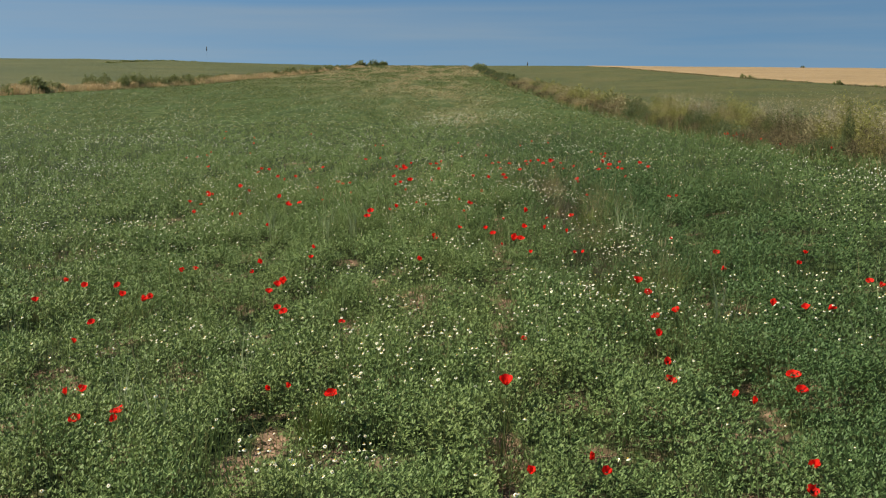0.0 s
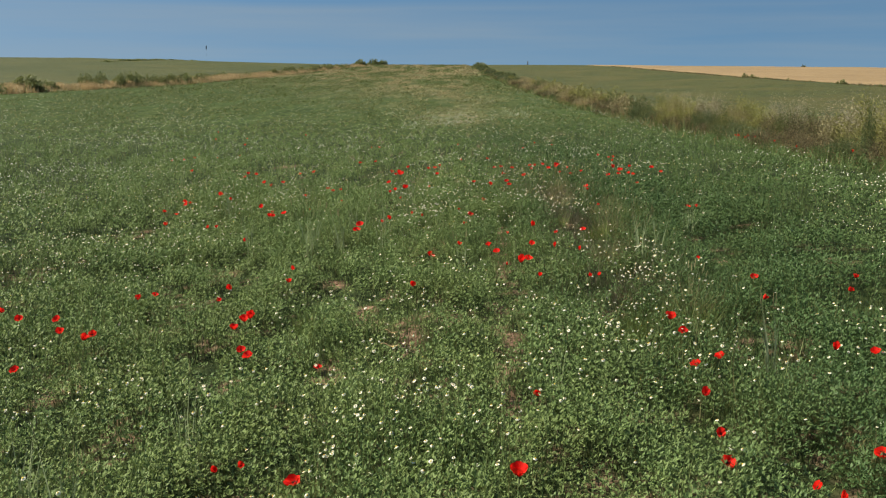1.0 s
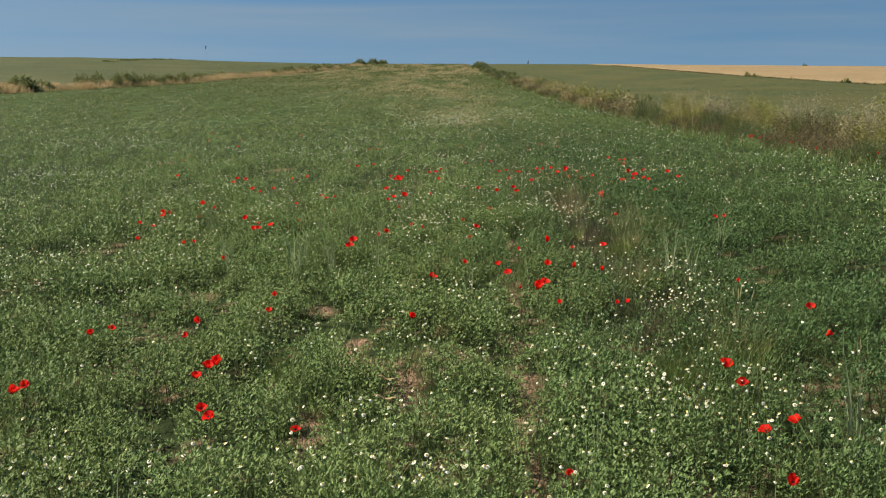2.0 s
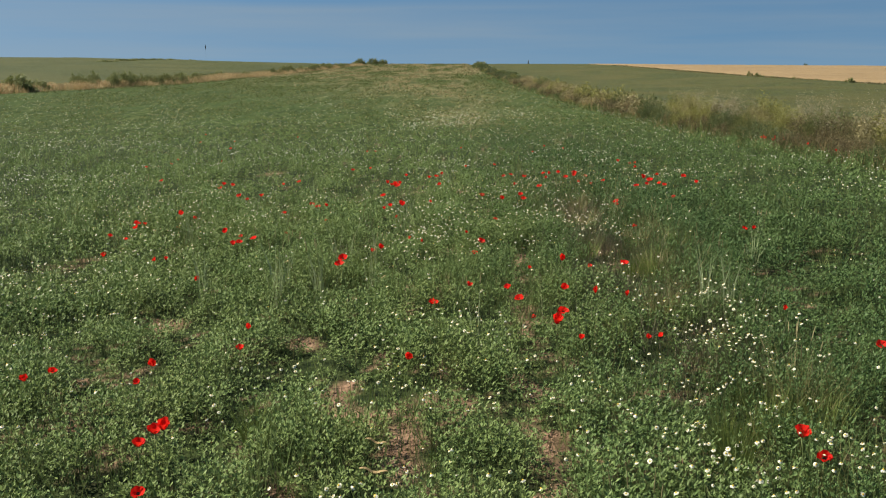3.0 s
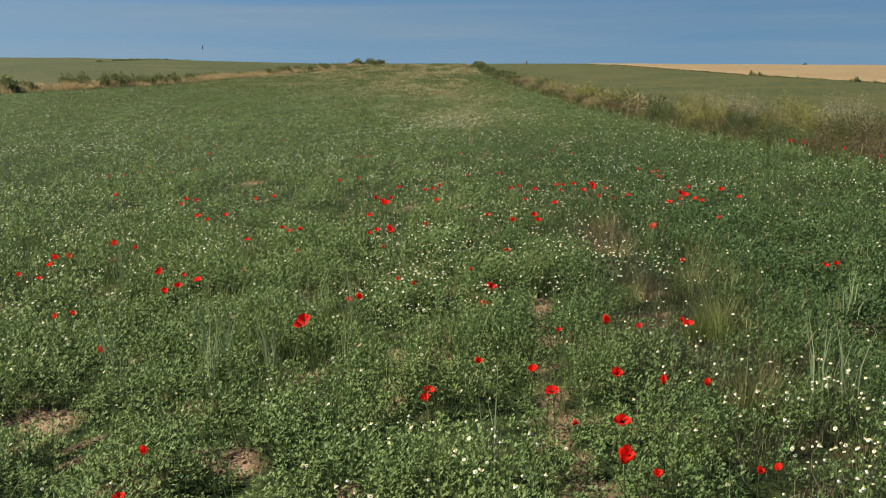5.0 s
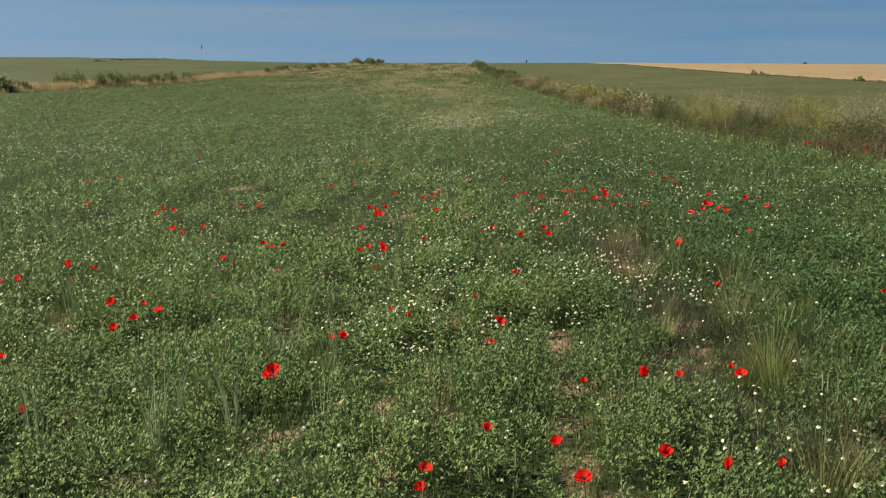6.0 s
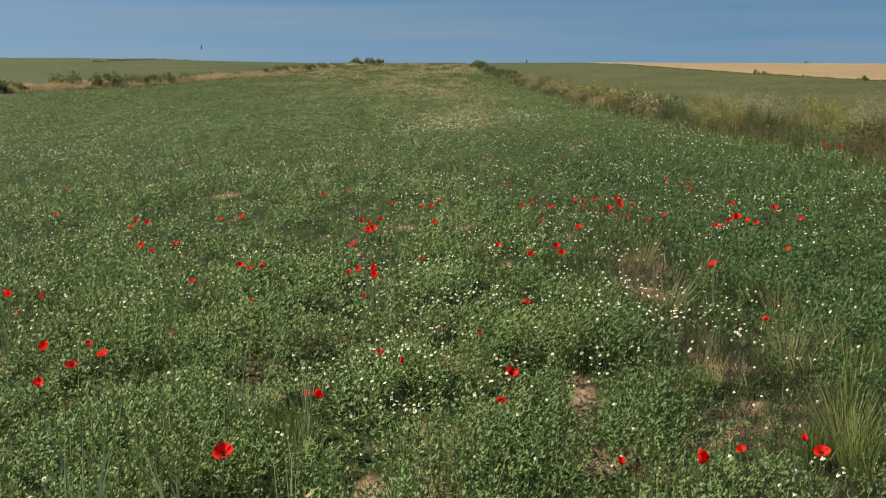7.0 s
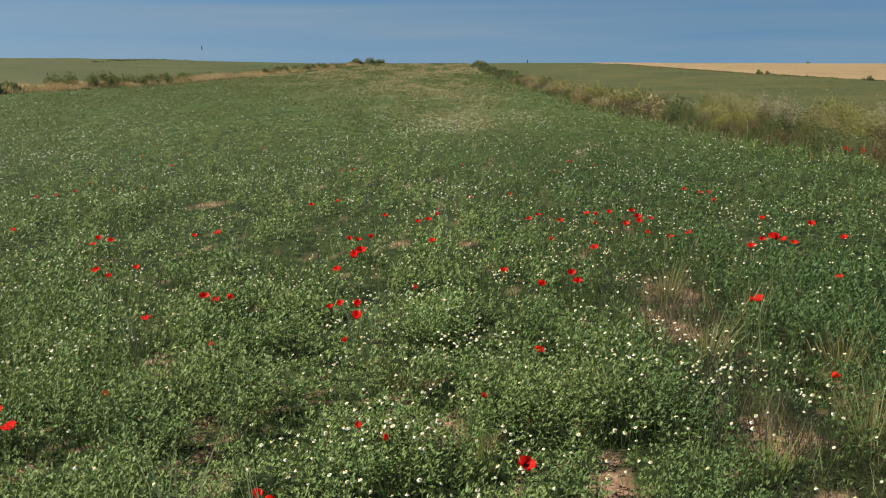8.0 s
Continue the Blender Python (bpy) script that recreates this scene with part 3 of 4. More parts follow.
# where low growth, near by in its darkened colour, covers the soil
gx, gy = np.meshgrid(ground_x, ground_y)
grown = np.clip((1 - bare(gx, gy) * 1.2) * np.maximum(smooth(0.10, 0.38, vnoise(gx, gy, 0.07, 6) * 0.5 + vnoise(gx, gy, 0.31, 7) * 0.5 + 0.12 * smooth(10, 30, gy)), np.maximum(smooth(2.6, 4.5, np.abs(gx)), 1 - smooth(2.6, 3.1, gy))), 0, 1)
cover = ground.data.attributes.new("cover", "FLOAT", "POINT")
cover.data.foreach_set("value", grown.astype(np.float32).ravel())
tagged(ground, "dry reddish soil of a gently rolling farm field", "ground", kind="structure")


def soil_clods():
    """Crumbs and clods of dry earth lying on the bare patches."""
    g = np.random.default_rng(11)
    n = 42000
    x, y = g.uniform(-2.8, 2.3, n), g.uniform(3.4, 16, n)
    keep = g.random(n) < 0.9 * bare(x, y)
    x, y = x[keep], y[keep]
    n = len(x)
    size = 0.0035 + 0.0085 * g.random(n) ** 2
    t = (1 + 5 ** 0.5) / 2
    ico = np.array([(-1, t, 0), (1, t, 0), (-1, -t, 0), (1, -t, 0), (0, -1, t), (0, 1, t), (0, -1, -t), (0, 1, -t), (t, 0, -1), (t, 0, 1), (-t, 0, -1), (-t, 0, 1)]) / 1.9
    faces = ((0, 11, 5), (0, 5, 1), (0, 1, 7), (0, 7, 10), (0, 10, 11), (1, 5, 9), (5, 11, 4), (11, 10, 2), (10, 7, 6), (7, 1, 8), (3, 9, 4), (3, 4, 2), (3, 2, 6), (3, 6, 8), (3, 8, 9), (4, 9, 5), (2, 4, 11), (6, 2, 10), (8, 6, 7), (9, 8, 1))
    lumps = ico[None] * g.uniform(0.65, 1.3, (n, 12, 1)) * size[:, None, None] * np.stack([g.uniform(0.8, 1.4, n), g.uniform(0.8, 1.4, n), g.uniform(0.5, 0.9, n)], 1)[:, None]
    turn = g.uniform(0, 2 * np.pi, n)[:, None]
    lumps = np.stack([lumps[..., 0] * np.cos(turn) - lumps[..., 1] * np.sin(turn), lumps[..., 0] * np.sin(turn) + lumps[..., 1] * np.cos(turn), lumps[..., 2]], -1)
    me = many("soil_clods", [(lumps + np.stack([x, y, soil_z(x, y) + size * 0.2], 1)[:, None], faces, (0,) * 20)], (M_CLOD,))
    tagged(new("soil_clods", me), "crumbs and clods of dry reddish earth on bare patches", "soil", kind="stuff")


soil_clods()


def field_sheet(name, x0, x1, y0, y1, tall, mat, label, step):
    """A standing crop far off: a rough closed top with edges that come down to the soil."""
    xs, ys = np.linspace(x0, x1, int((x1 - x0) / step)), np.linspace(y0, y1, int((y1 - y0) / (step * 1.6)))

    def top(x, y):
        inside = np.minimum(smooth(0, 1.2, np.minimum(x - x0, x1 - x)), smooth(0, 1.2, np.minimum(y - y0, y1 - y)))
        bumps = 0.22 * (vnoise(x, y, 2.3, 31) - 0.5) + 0.16 * (vnoise(x, y, 0.9, 32) - 0.5) + 0.25 * (vnoise(x, y, 11, 33) - 0.5)
        return gz(x, y) - 0.2 + inside * (0.2 + tall + bumps * tall * 2)
    ob = new(name, grid_mesh(name, xs, ys, top, mat))
    return tagged(ob, label, "crop", kind="stuff")


field_sheet("barley_field", -260, -32.5, 40, 420, 0.2, M_BARLEY, "pale green cereal crop on a low hillside", 1.6)
field_sheet("green_field", 10.5, 43.5, 12, 330, 0.18, M_GREEN, "dull green cereal crop beyond the weedy margin", 0.8)
field_sheet("wheat_field", 45.5, 330, 50, 470, 0.25, M_WHEAT, "ripe golden wheat on the far slope", 2.0)


# ---- lucerne ----
def scattered(y0, y1, side, density, spread=0.49, step=1.0):
    """Places across the wedge that the walk looks over, with the density at each place in pieces a square metre."""
    found = []
    y = y0
    while y < y1:
        h = min(step * max(1, y / 12), y1 - y)
        w = min(spread * (y + h) + 0.6, side)
        tx, ty = np.meshgrid(np.linspace(-w, w, 24), np.linspace(y, y + h, 4))
        top = float(np.max(density(tx, ty)))
        n = rng.poisson(max(top, 0) * 2 * w * h)
        x, yy = rng.uniform(-w, w, n), rng.uniform(y, y + h, n)
        keep = rng.random(n) * top < density(x, yy)
        found.append(np.stack([x[keep], yy[keep]], 1))
        y += h
    return np.concatenate(found)


def stands(x, y):
    """Thicker and thinner stands of the crop, drawn out along the rows."""
    return 0.30 + 1.15 * smooth(0.32, 0.66, 0.6 * vnoise(x, y * 0.3, 0.45, 27) + 0.4 * vnoise(x, y * 0.3, 0.2, 28))


def leaf_scale(d):
    """Leaves are drawn larger and fewer with distance."""
    return np.minimum(np.maximum(1, d / 4.2) ** 0.6, 2.1)


def lucerne():
    """Upright shoots with three-part leaves, thickest in a tuft at the top of each shoot."""
    nodes, per = 7, 3

    def density(x, y):
        d = near_way(x, y)
        full = 820 / leaf_scale(d) ** 2 / np.maximum(1, d / 5) ** 1.45
        full = full * (1 - smooth(22, 54, y)) * (x < 8.2) * (x > -32)
        return full * (1 - bare(x, y)) * (1 - thin(x, y)) * (1 - 0.7 * dry_strip(x, y)) * (0.16 + 0.96 * tuft(x, y)) * (1 - 0.4 * bare(x, y + 0.2)) * (1 - smooth(9, 14, y) * (1 - stands(x, y)))
    p = scattered(2.6, 54, 31, density)
    n = len(p)
    x, y = p[:, 0], p[:, 1]
    d = near_way(x, y)
    size = leaf_scale(d)
    tall = canopy(x, y) * rng.uniform(0.75, 1.15, n) * (1 - 0.5 * thin(x, y)) * (1 - 0.35 * dry_strip(x, y)) * (1 - 0.68 * np.maximum(bare(x, y, 1.3), bare(x, y + 0.2, 1.1))) * (1 - 0.6 * smooth(22, 50, y))
    # the shoots stay below the flowers among them
    for px, py, top in (*POPPY_ROW_A, *POPPY_ROW_B, *POPPY_ROW_C, *POPPY_ROW_D, *POPPY_ROW_E, *POPPY_ROW_F):
        by = (np.abs(x - px) < 0.06) & (y > py - 0.16) & (y < py + 0.05)
        tall[by] = np.minimum(tall[by], max(top - 0.035, 0.05))
    foot = np.stack([x, y, soil_z(x, y) - 0.005], 1)
    # shoots lean out from the heart of their plant
    away = -np.stack([tuft(x + 0.03, y) - tuft(x - 0.03, y), tuft(x, y + 0.03) - tuft(x, y - 0.03)], 1)
    away = away / np.maximum(np.linalg.norm(away, axis=1, keepdims=True), 0.25)
    lean = (rng.normal(0, 0.24, (n, 2)) + 0.22 * away) * tall[:, None]
    tip = foot + np.stack([lean[:, 0], lean[:, 1], tall], 1)
    stems = blades(foot, tip, 0.0030 * size, np.zeros((n, 3)))
    along = (np.linspace(0.3, 1.0, nodes)[None, :] ** 0.75 + rng.uniform(-0.04, 0.04, (n, nodes)))[..., None]
    joint = foot[:, None, :] + (tip - foot)[:, None, :] * along
    turn = rng.uniform(0, 2 * np.pi, (n, 1)) + 2.4 * np.arange(nodes)[None, :] + rng.normal(0, 0.3, (n, nodes))
    out = np.stack([np.cos(turn), np.sin(turn), rng.uniform(0.2, 0.9, (n, nodes))], -1)
    reach = (rng.uniform(0.010, 0.034, (n, nodes)) * np.linspace(1.2, 0.35, nodes)[None, :] * size[:, None] ** 0.7)[..., None]
    hub = joint + unit(out) * reach
    fan = turn[..., None] + np.array([-1.05, 0.0, 1.05]) + rng.normal(0, 0.2, (n, nodes, per))
    rise = np.linspace(0.15, 1.0, nodes)[None, :, None] + rng.uniform(-0.35, 0.5, (n, nodes, per))
    way = unit(np.stack([np.cos(fan), np.sin(fan), rise], -1)).reshape(-1, 3)
    hubs = np.repeat(hub.reshape(-1, 3), per, 0)
    length = rng.uniform(0.0115, 0.0260, len(hubs)) * np.repeat(size, nodes * per)
    side = unit(np.stack([-way[:, 1], way[:, 0], rng.normal(0, 0.4, len(way))], 1))
    w = (length * rng.uniform(0.28, 0.44, len(hubs)))[:, None] * 0.5
    mid, end = hubs + way * length[:, None] * 0.62, hubs + way * length[:, None]
    kite = np.stack([hubs, mid + side * w, end, mid - side * w], 1)
    # farther off a leaflet is one blunt wedge
    far = np.repeat(d > 3.9, nodes * per)
    wedge = np.stack([hubs, end + side * w * 1.1, end - side * w * 1.1], 1)
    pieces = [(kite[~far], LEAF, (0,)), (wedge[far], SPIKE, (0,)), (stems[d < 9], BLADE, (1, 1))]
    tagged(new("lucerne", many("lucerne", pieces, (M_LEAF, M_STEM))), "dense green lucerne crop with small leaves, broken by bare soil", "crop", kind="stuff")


lucerne()


def lucerne_beside():
    """The crop goes on beside and behind the walk, in coarser plants."""
    g = np.random.default_rng(17)
    n, each = 8500, 10
    x, y = g.uniform(-14, 8, n), g.uniform(-12, 24, n)
    outside = np.abs(x) > np.maximum(0.49 * y + 0.4, 0.4) * np.where(y > 2.4, 1, 0)
    x, y = x[outside], y[outside]
    n = len(x)
    tall = canopy(x, y) * g.uniform(0.6, 0.9, n)
    at = np.repeat(np.stack([x, y, soil_z(x, y)], 1), each, 0)
    at = at + g.normal(0, 1, at.shape) * np.array([0.07, 0.07, 0.0]) + np.stack([np.zeros(n * each), np.zeros(n * each), np.repeat(tall, each) * g.random(n * each)], 1)
    turn = g.uniform(0, 2 * np.pi, n * each)
    way = unit(np.stack([np.cos(turn), np.sin(turn), g.uniform(-0.1, 1.0, n * each)], 1))
    side = unit(np.stack([-way[:, 1], way[:, 0], g.normal(0, 0.6, n * each)], 1))
    length = g.uniform(0.045, 0.085, n * each)[:, None]
    mid = at + way * length * 0.5
    kite = np.stack([at, mid + side * length * 0.2, at + way * length, mid - side * length * 0.2], 1)
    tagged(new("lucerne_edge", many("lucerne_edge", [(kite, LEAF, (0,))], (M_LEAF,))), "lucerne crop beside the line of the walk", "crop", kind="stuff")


lucerne_beside()


# ---- grass among the crop ----
def loose_grass():
    def density(x, y):
        d = near_way(x, y)
        clump = smooth(0.5, 0.8, vnoise(x, y, 1.3, 40) * 0.6 + vnoise(x, y, 0.35, 41) * 0.4)
        oats = np.exp(-((x - 1.25 - 0.045 * y) / 0.32) ** 2) * smooth(4.5, 6, y) * (1 - smooth(17, 22, y))
        return (90 + 380 * clump + 700 * oats + 1500 * dry_strip(x, y)) / np.maximum(1, d / 5) ** 1.4 * (1 - smooth(18, 36, y)) * (x < 8.5) * (x > -32)
    p = scattered(2.6, 36, 30, density)
    n = len(p)
    d = near_way(p[:, 0], p[:, 1])
    strip = dry_strip(p[:, 0], p[:, 1])
    tall = (canopy(p[:, 0], p[:, 1]) + 0.05) * rng.uniform(0.7, 1.7, n) * (1 - 0.5 * np.minimum(1, 1.6 * strip))
    foot = np.stack([p[:, 0], p[:, 1], soil_z(p[:, 0], p[:, 1])], 1)
    tip = foot + np.stack([rng.normal(0.02, 0.25, n) * tall, rng.normal(0, 0.25, n) * tall, tall], 1)
    bend = np.stack([rng.normal(0, 0.02, n), rng.normal(0, 0.02, n), np.zeros(n)], 1)
    b = blades(foot, tip, rng.uniform(0.0020, 0.0042, n) * np.maximum(1, d / 6) ** 0.7, bend)
    dead = rng.random(n) < 0.8 * np.minimum(1, 1.6 * strip)
    dry = ~dead & (rng.random(n) < 0.12 + 0.2 * np.exp(-((p[:, 0] - 1.25 - 0.045 * p[:, 1]) / 0.5) ** 2))
    me = many("meadow_grass", [(b[~dry & ~dead], BLADE, (0, 0)), (b[dry], BLADE, (1, 1)), (b[dead], BLADE, (2, 2))], (M_GRASS, M_OAT, M_DEAD))
    tagged(new("meadow_grass", me), "thin green and straw-coloured grass blades among the crop", "grass", kind="stuff")


loose_grass()


def far_growth():
    """The same field farther off, where only leaves, dead straw and drifts of white flowers can be told: green near by, strawy towards the crest."""
    n = 200000
    y = 20 * (300 / 20) ** (rng.random(n) ** 0.85)
    left = np.interp(y, (20, 40, 82, 106, 145, 226, 310), (-12, -24, -31, -27, -26, -22, -17))
    x = left + (7.8 - left) * rng.random(n)
    patchy = vnoise(x, y * 0.25, 1.6, 70) * 0.5 + vnoise(x, y * 0.4, 0.5, 73) * 0.5
    keep = (patchy > 0.44) & (rng.random(n) < 0.25 + 0.75 * smooth(20, 40, y))
    x, y = x[keep], y[keep]
    n = len(x)
    streak = vnoise(x, y * 0.16, 1.5, 71) * 0.5 + vnoise(x, y * 0.2, 5.0, 72) * 0.5
    dry = rng.random(n) < 0.06 + 0.8 * smooth(0.36, 0.62, streak) * smooth(45, 110, y + 2.5 * x) * (1 - 0.8 * smooth(1, 6, x) * (1 - smooth(130, 190, y)))
    dry |= rng.random(n) < 0.35 * np.exp(-((x - 0.8) / 2.4) ** 2 - ((y - 48) / 9) ** 2)
    size = rng.uniform(0.05, 0.13, n) * (y / 45) ** 0.75
    foot = np.stack([x, y, gz(x, y) + rng.uniform(0.0, 0.10, n)], 1)
    turn = rng.uniform(0, 2 * np.pi, n)
    way = unit(np.stack([np.cos(turn), np.sin(turn), rng.uniform(0.0, 0.9, n)], 1))
    side = unit(np.stack([-way[:, 1], way[:, 0], rng.normal(0, 0.35, n)], 1))
    end, w = foot + way * size[:, None], side * size[:, None] * 0.2
    wedge = np.stack([foot, end + w, end - w], 1)
    me = many("far_crop_tufts", [(wedge[~dry], SPIKE, (0,)), (wedge[dry], SPIKE, (1,))], (M_FAR_GREEN, M_FAR_STRAW))
    tagged(new("far_crop_tufts", me), "distant low growth of the same field, green with strawy streaks", "crop", kind="stuff")


far_growth()


# ---- single tufts of tall grass ----
def grass_tuft(seed, name, blades_n, tall, spread, blade_mat, ears, ear_mat, label, wide=1.0):
    g = np.random.default_rng(seed)
    root = new(name)
    a = g.uniform(0, 2 * np.pi, blades_n)
    rad = g.random(blades_n) ** 0.7
    foot = np.stack([np.cos(a) * rad * 0.06, np.sin(a) * rad * 0.06, np.full(blades_n, -0.01)], 1)
    h = tall * g.uniform(0.45, 1.0, blades_n)
    tip = foot + np.stack([np.cos(a) * rad * spread * h, np.sin(a) * rad * spread * h, h], 1)
    bend = np.stack([np.cos(a), np.sin(a), np.zeros(blades_n)], 1) * (g.uniform(0, 0.035, blades_n) * (h / 0.3))[:, None]
    part("blade_clump", many("blade_clump", [(blades(foot, tip, wide * g.uniform(0.0022, 0.0048, blades_n), bend), BLADE, (0, 0))], (blade_mat,)), None, root)
    top = np.argsort(-h)[:ears]
    for i in top:
        bm = bmesh.new()
        base, way = Vector(tip[i]), Vector(tip[i] - foot[i]).normalized()
        length = g.uniform(0.05, 0.085)
        rings = []
        for t, w in ((-0.1, 0.0008), (0.15, 0.0022), (0.55, 0.0025), (0.9, 0.0014), (1.05, 0.0005)):
            c = base + way * length * t
            rings.append([bm.verts.new(c + Vector((w * math.cos(q), w * math.sin(q), 0))) for q in (0, 1.57, 3.14, 4.71)])
        for p0, p1 in zip(rings, rings[1:]):
            for q in range(4):
                bm.faces.new((p0[q], p0[(q + 1) % 4], p1[(q + 1) % 4], p1[q]))
        part("ear", bm, ear_mat, root)
    return tagged(root, label, "grass", "tall grass in the crop")


def grass_tufts():
    kinds_here = {
        "green": [grass_tuft(81 + i, "wild_cereal_tuft", 16, 0.56, 0.22, M_BLUE_GRASS, 4, M_PALE, "blue-green self-sown cereal stalks standing above the crop", 2.0) for i in range(3)],
        "oat": [grass_tuft(86 + i, "wild_oat_tuft", 130, 0.37, 0.75, M_OAT, 6, M_PALE, "loose tuft of fading wild oats with pale heads") for i in range(2)],
        "lush": [grass_tuft(91 + i, "grass_tuft", 130, 0.32, 0.40, M_LUSH, 0, M_PALE, "upright light-green grass tuft") for i in range(2)],
        "straw": [grass_tuft(95 + i, "dead_grass_tuft", 80, 0.22, 0.7, M_OAT, 0, M_PALE, "withered straw-coloured grass tuft") for i in range(2)],
    }
    r = random.Random(9)
    used = set()
    for kind, spots in (("green", TALL_CEREAL), ("oat", WILD_OATS), ("lush", LUSH_TUFTS), ("straw", DEAD_TUFTS)):
        for i, (x, y) in enumerate(spots):
            first = kinds_here[kind][i % len(kinds_here[kind])]
            m = pose(x, y, float(soil_z(x, y)), 0, 0, r.uniform(0, 360))
            if first.name in used:
                ob = copy_thing(first, m)
            else:
                ob = first
                ob.matrix_basis = m
                used.add(first.name)
            k = r.uniform(0.85, 1.2)
            ob.scale = (k, k, r.uniform(0.8, 1.1))


grass_tufts()


# ---- daisies ----
DAISY_BEDS = ((1.75, 8.6, 0.3, 0.5, 26), (-0.55, 4.0, 0.35, 0.3, 60), (1.25, 6.3, 0.3, 0.4, 40), (1.6, 8.3, 0.35, 0.6, 60), (1.7, 9.4, 0.3, 0.5, 45), (0.0, 8.9, 0.25, 0.6, 45), (-0.5, 3.9, 0.2, 0.4, 60), (-0.2, 6.5, 0.4, 1.1, 30), (1.1, 5.7, 0.3, 0.5, 35),
              (1.6, 8.8, 0.35, 1.3, 30), (-0.4, 4.9, 0.25, 0.4, 35), (-0.2, 11.8, 0.3, 0.4, 80), (1.2, 12.7, 0.4, 0.7, 60), (0.7, 13.4, 0.25, 0.5, 40), (-1.8, 13.2, 0.4, 0.7, 25),
              (1.6, 12.9, 0.4, 0.7, 40), (-2.7, 10.9, 0.5, 1.1, 28), (0.5, 21.4, 1.5, 3.9, 16), (7.6, 21.5, 0.4, 2.4, 6), (7.6, 27.0, 0.3, 0.8, 40), (0.5, 45, 1.7, 6, 60), (3.6, 47, 0.8, 4, 40))


def daisies():
    def density(x, y):
        d = near_way(x, y)
        base = 6 + 60 * smooth(0.45, 0.8, vnoise(x, y, 1.1, 50) * 0.5 + vnoise(x, y, 3.1, 51) * 0.3 + vnoise(x, y, 0.3, 52) * 0.2) + 7 * smooth(9, 16, y)
        for cx, cy, rx, ry, more in DAISY_BEDS:
            base = base + 1.7 * more * np.exp(-((x - cx) / rx) ** 2 - ((y - cy) / ry) ** 2)
        drifts = smooth(0.5, 0.78, vnoise(x, y * 0.4, 2.6, 53) * 0.55 + vnoise(x, y * 0.5, 0.8, 54) * 0.45)
        base = base * (1 - 0.6 * smooth(15, 24, y)) + 20 * drifts * smooth(14, 24, y) * (1 - 0.5 * smooth(35, 60, y))
        return (1.2 - 0.2 * smooth(6, 10, d)) * base / np.maximum(1, d / 12) ** 1.1 * (1 - smooth(70, 125, y)) * (x < 7.8) * (x > -30)
    p = scattered(2.6, 125, 30, density)
    n = len(p)
    x, y = p[:, 0], p[:, 1]
    d = near_way(x, y)
    head = np.stack([x, y, soil_z(x, y) + canopy(x, y) * rng.uniform(0.85, 1.1, n) * (1 - 0.5 * smooth(22, 50, y)) + rng.uniform(0.03, 0.09, n)], 1)
    r = rng.uniform(0.0054, 0.0098, n) * np.minimum(np.maximum(1, d / 8) ** 0.48, 1.75)
    axis = unit(np.stack([rng.normal(-0.2, 0.42, n), rng.normal(-0.2, 0.42, n), np.ones(n)], 1))
    u = unit(np.cross(axis, np.array([0.3, 1.0, 0.1])))
    v = np.cross(axis, u)
    droop = rng.uniform(0.0, 0.9, n)
    near, far = d < 7, d >= 7
    rr = r[:, None]

    def ring(pick, k, out, down, shift=0.0):
        return [head[pick] + (u[pick] * math.cos(2 * np.pi * (i + shift) / k) + v[pick] * math.sin(2 * np.pi * (i + shift) / k)) * rr[pick] * out - axis[pick] * rr[pick] * down for i in range(k)]
    pieces = []
    k = 9
    drop = droop[near][:, None]
    for i in range(k):
        a = 2 * np.pi * i / k
        way, side = u[near] * math.cos(a) + v[near] * math.sin(a), v[near] * math.cos(a) - u[near] * math.sin(a)
        inn, out = head[near] + way * rr[near] * 0.3, head[near] + way * rr[near] - axis[near] * rr[near] * drop
        pieces.append((np.stack([inn - side * rr[near] * 0.14, inn + side * rr[near] * 0.14, out + side * rr[near] * 0.26, out - side * rr[near] * 0.26], 1), ((0, 1, 2, 3),), (0,)))
    pieces.append((np.stack(ring(far, 5, 1.0, 0.5) + [head[far]], 1), tuple((i, (i + 1) % 5, 5) for i in range(5)), (0,) * 5))
    mids = d < 12
    cap = np.stack([head[mids] + axis[mids] * rr[mids] * 0.55] + ring(mids, 5, 0.46, -0.06), 1)
    pieces.append((cap, tuple((0, 1 + i, 1 + (i + 1) % 5) for i in range(5)), (1,) * 5))
    foot = np.stack([x + rng.normal(0, 0.03, n), y + rng.normal(0, 0.03, n), soil_z(x, y)], 1)
    stem = blades(foot, head - axis * rr * 0.1, 0.0018 * np.maximum(1, d / 6), np.zeros((n, 3)))
    pieces.append((stem[d < 9], BLADE, (2, 2)))
    me = many("daisies", pieces, (M_WHITE, M_YELLOW, M_STEM))
    tagged(new("daisies", me), "small white daisies with yellow discs scattered through the crop", "flower", kind="stuff")


daisies()


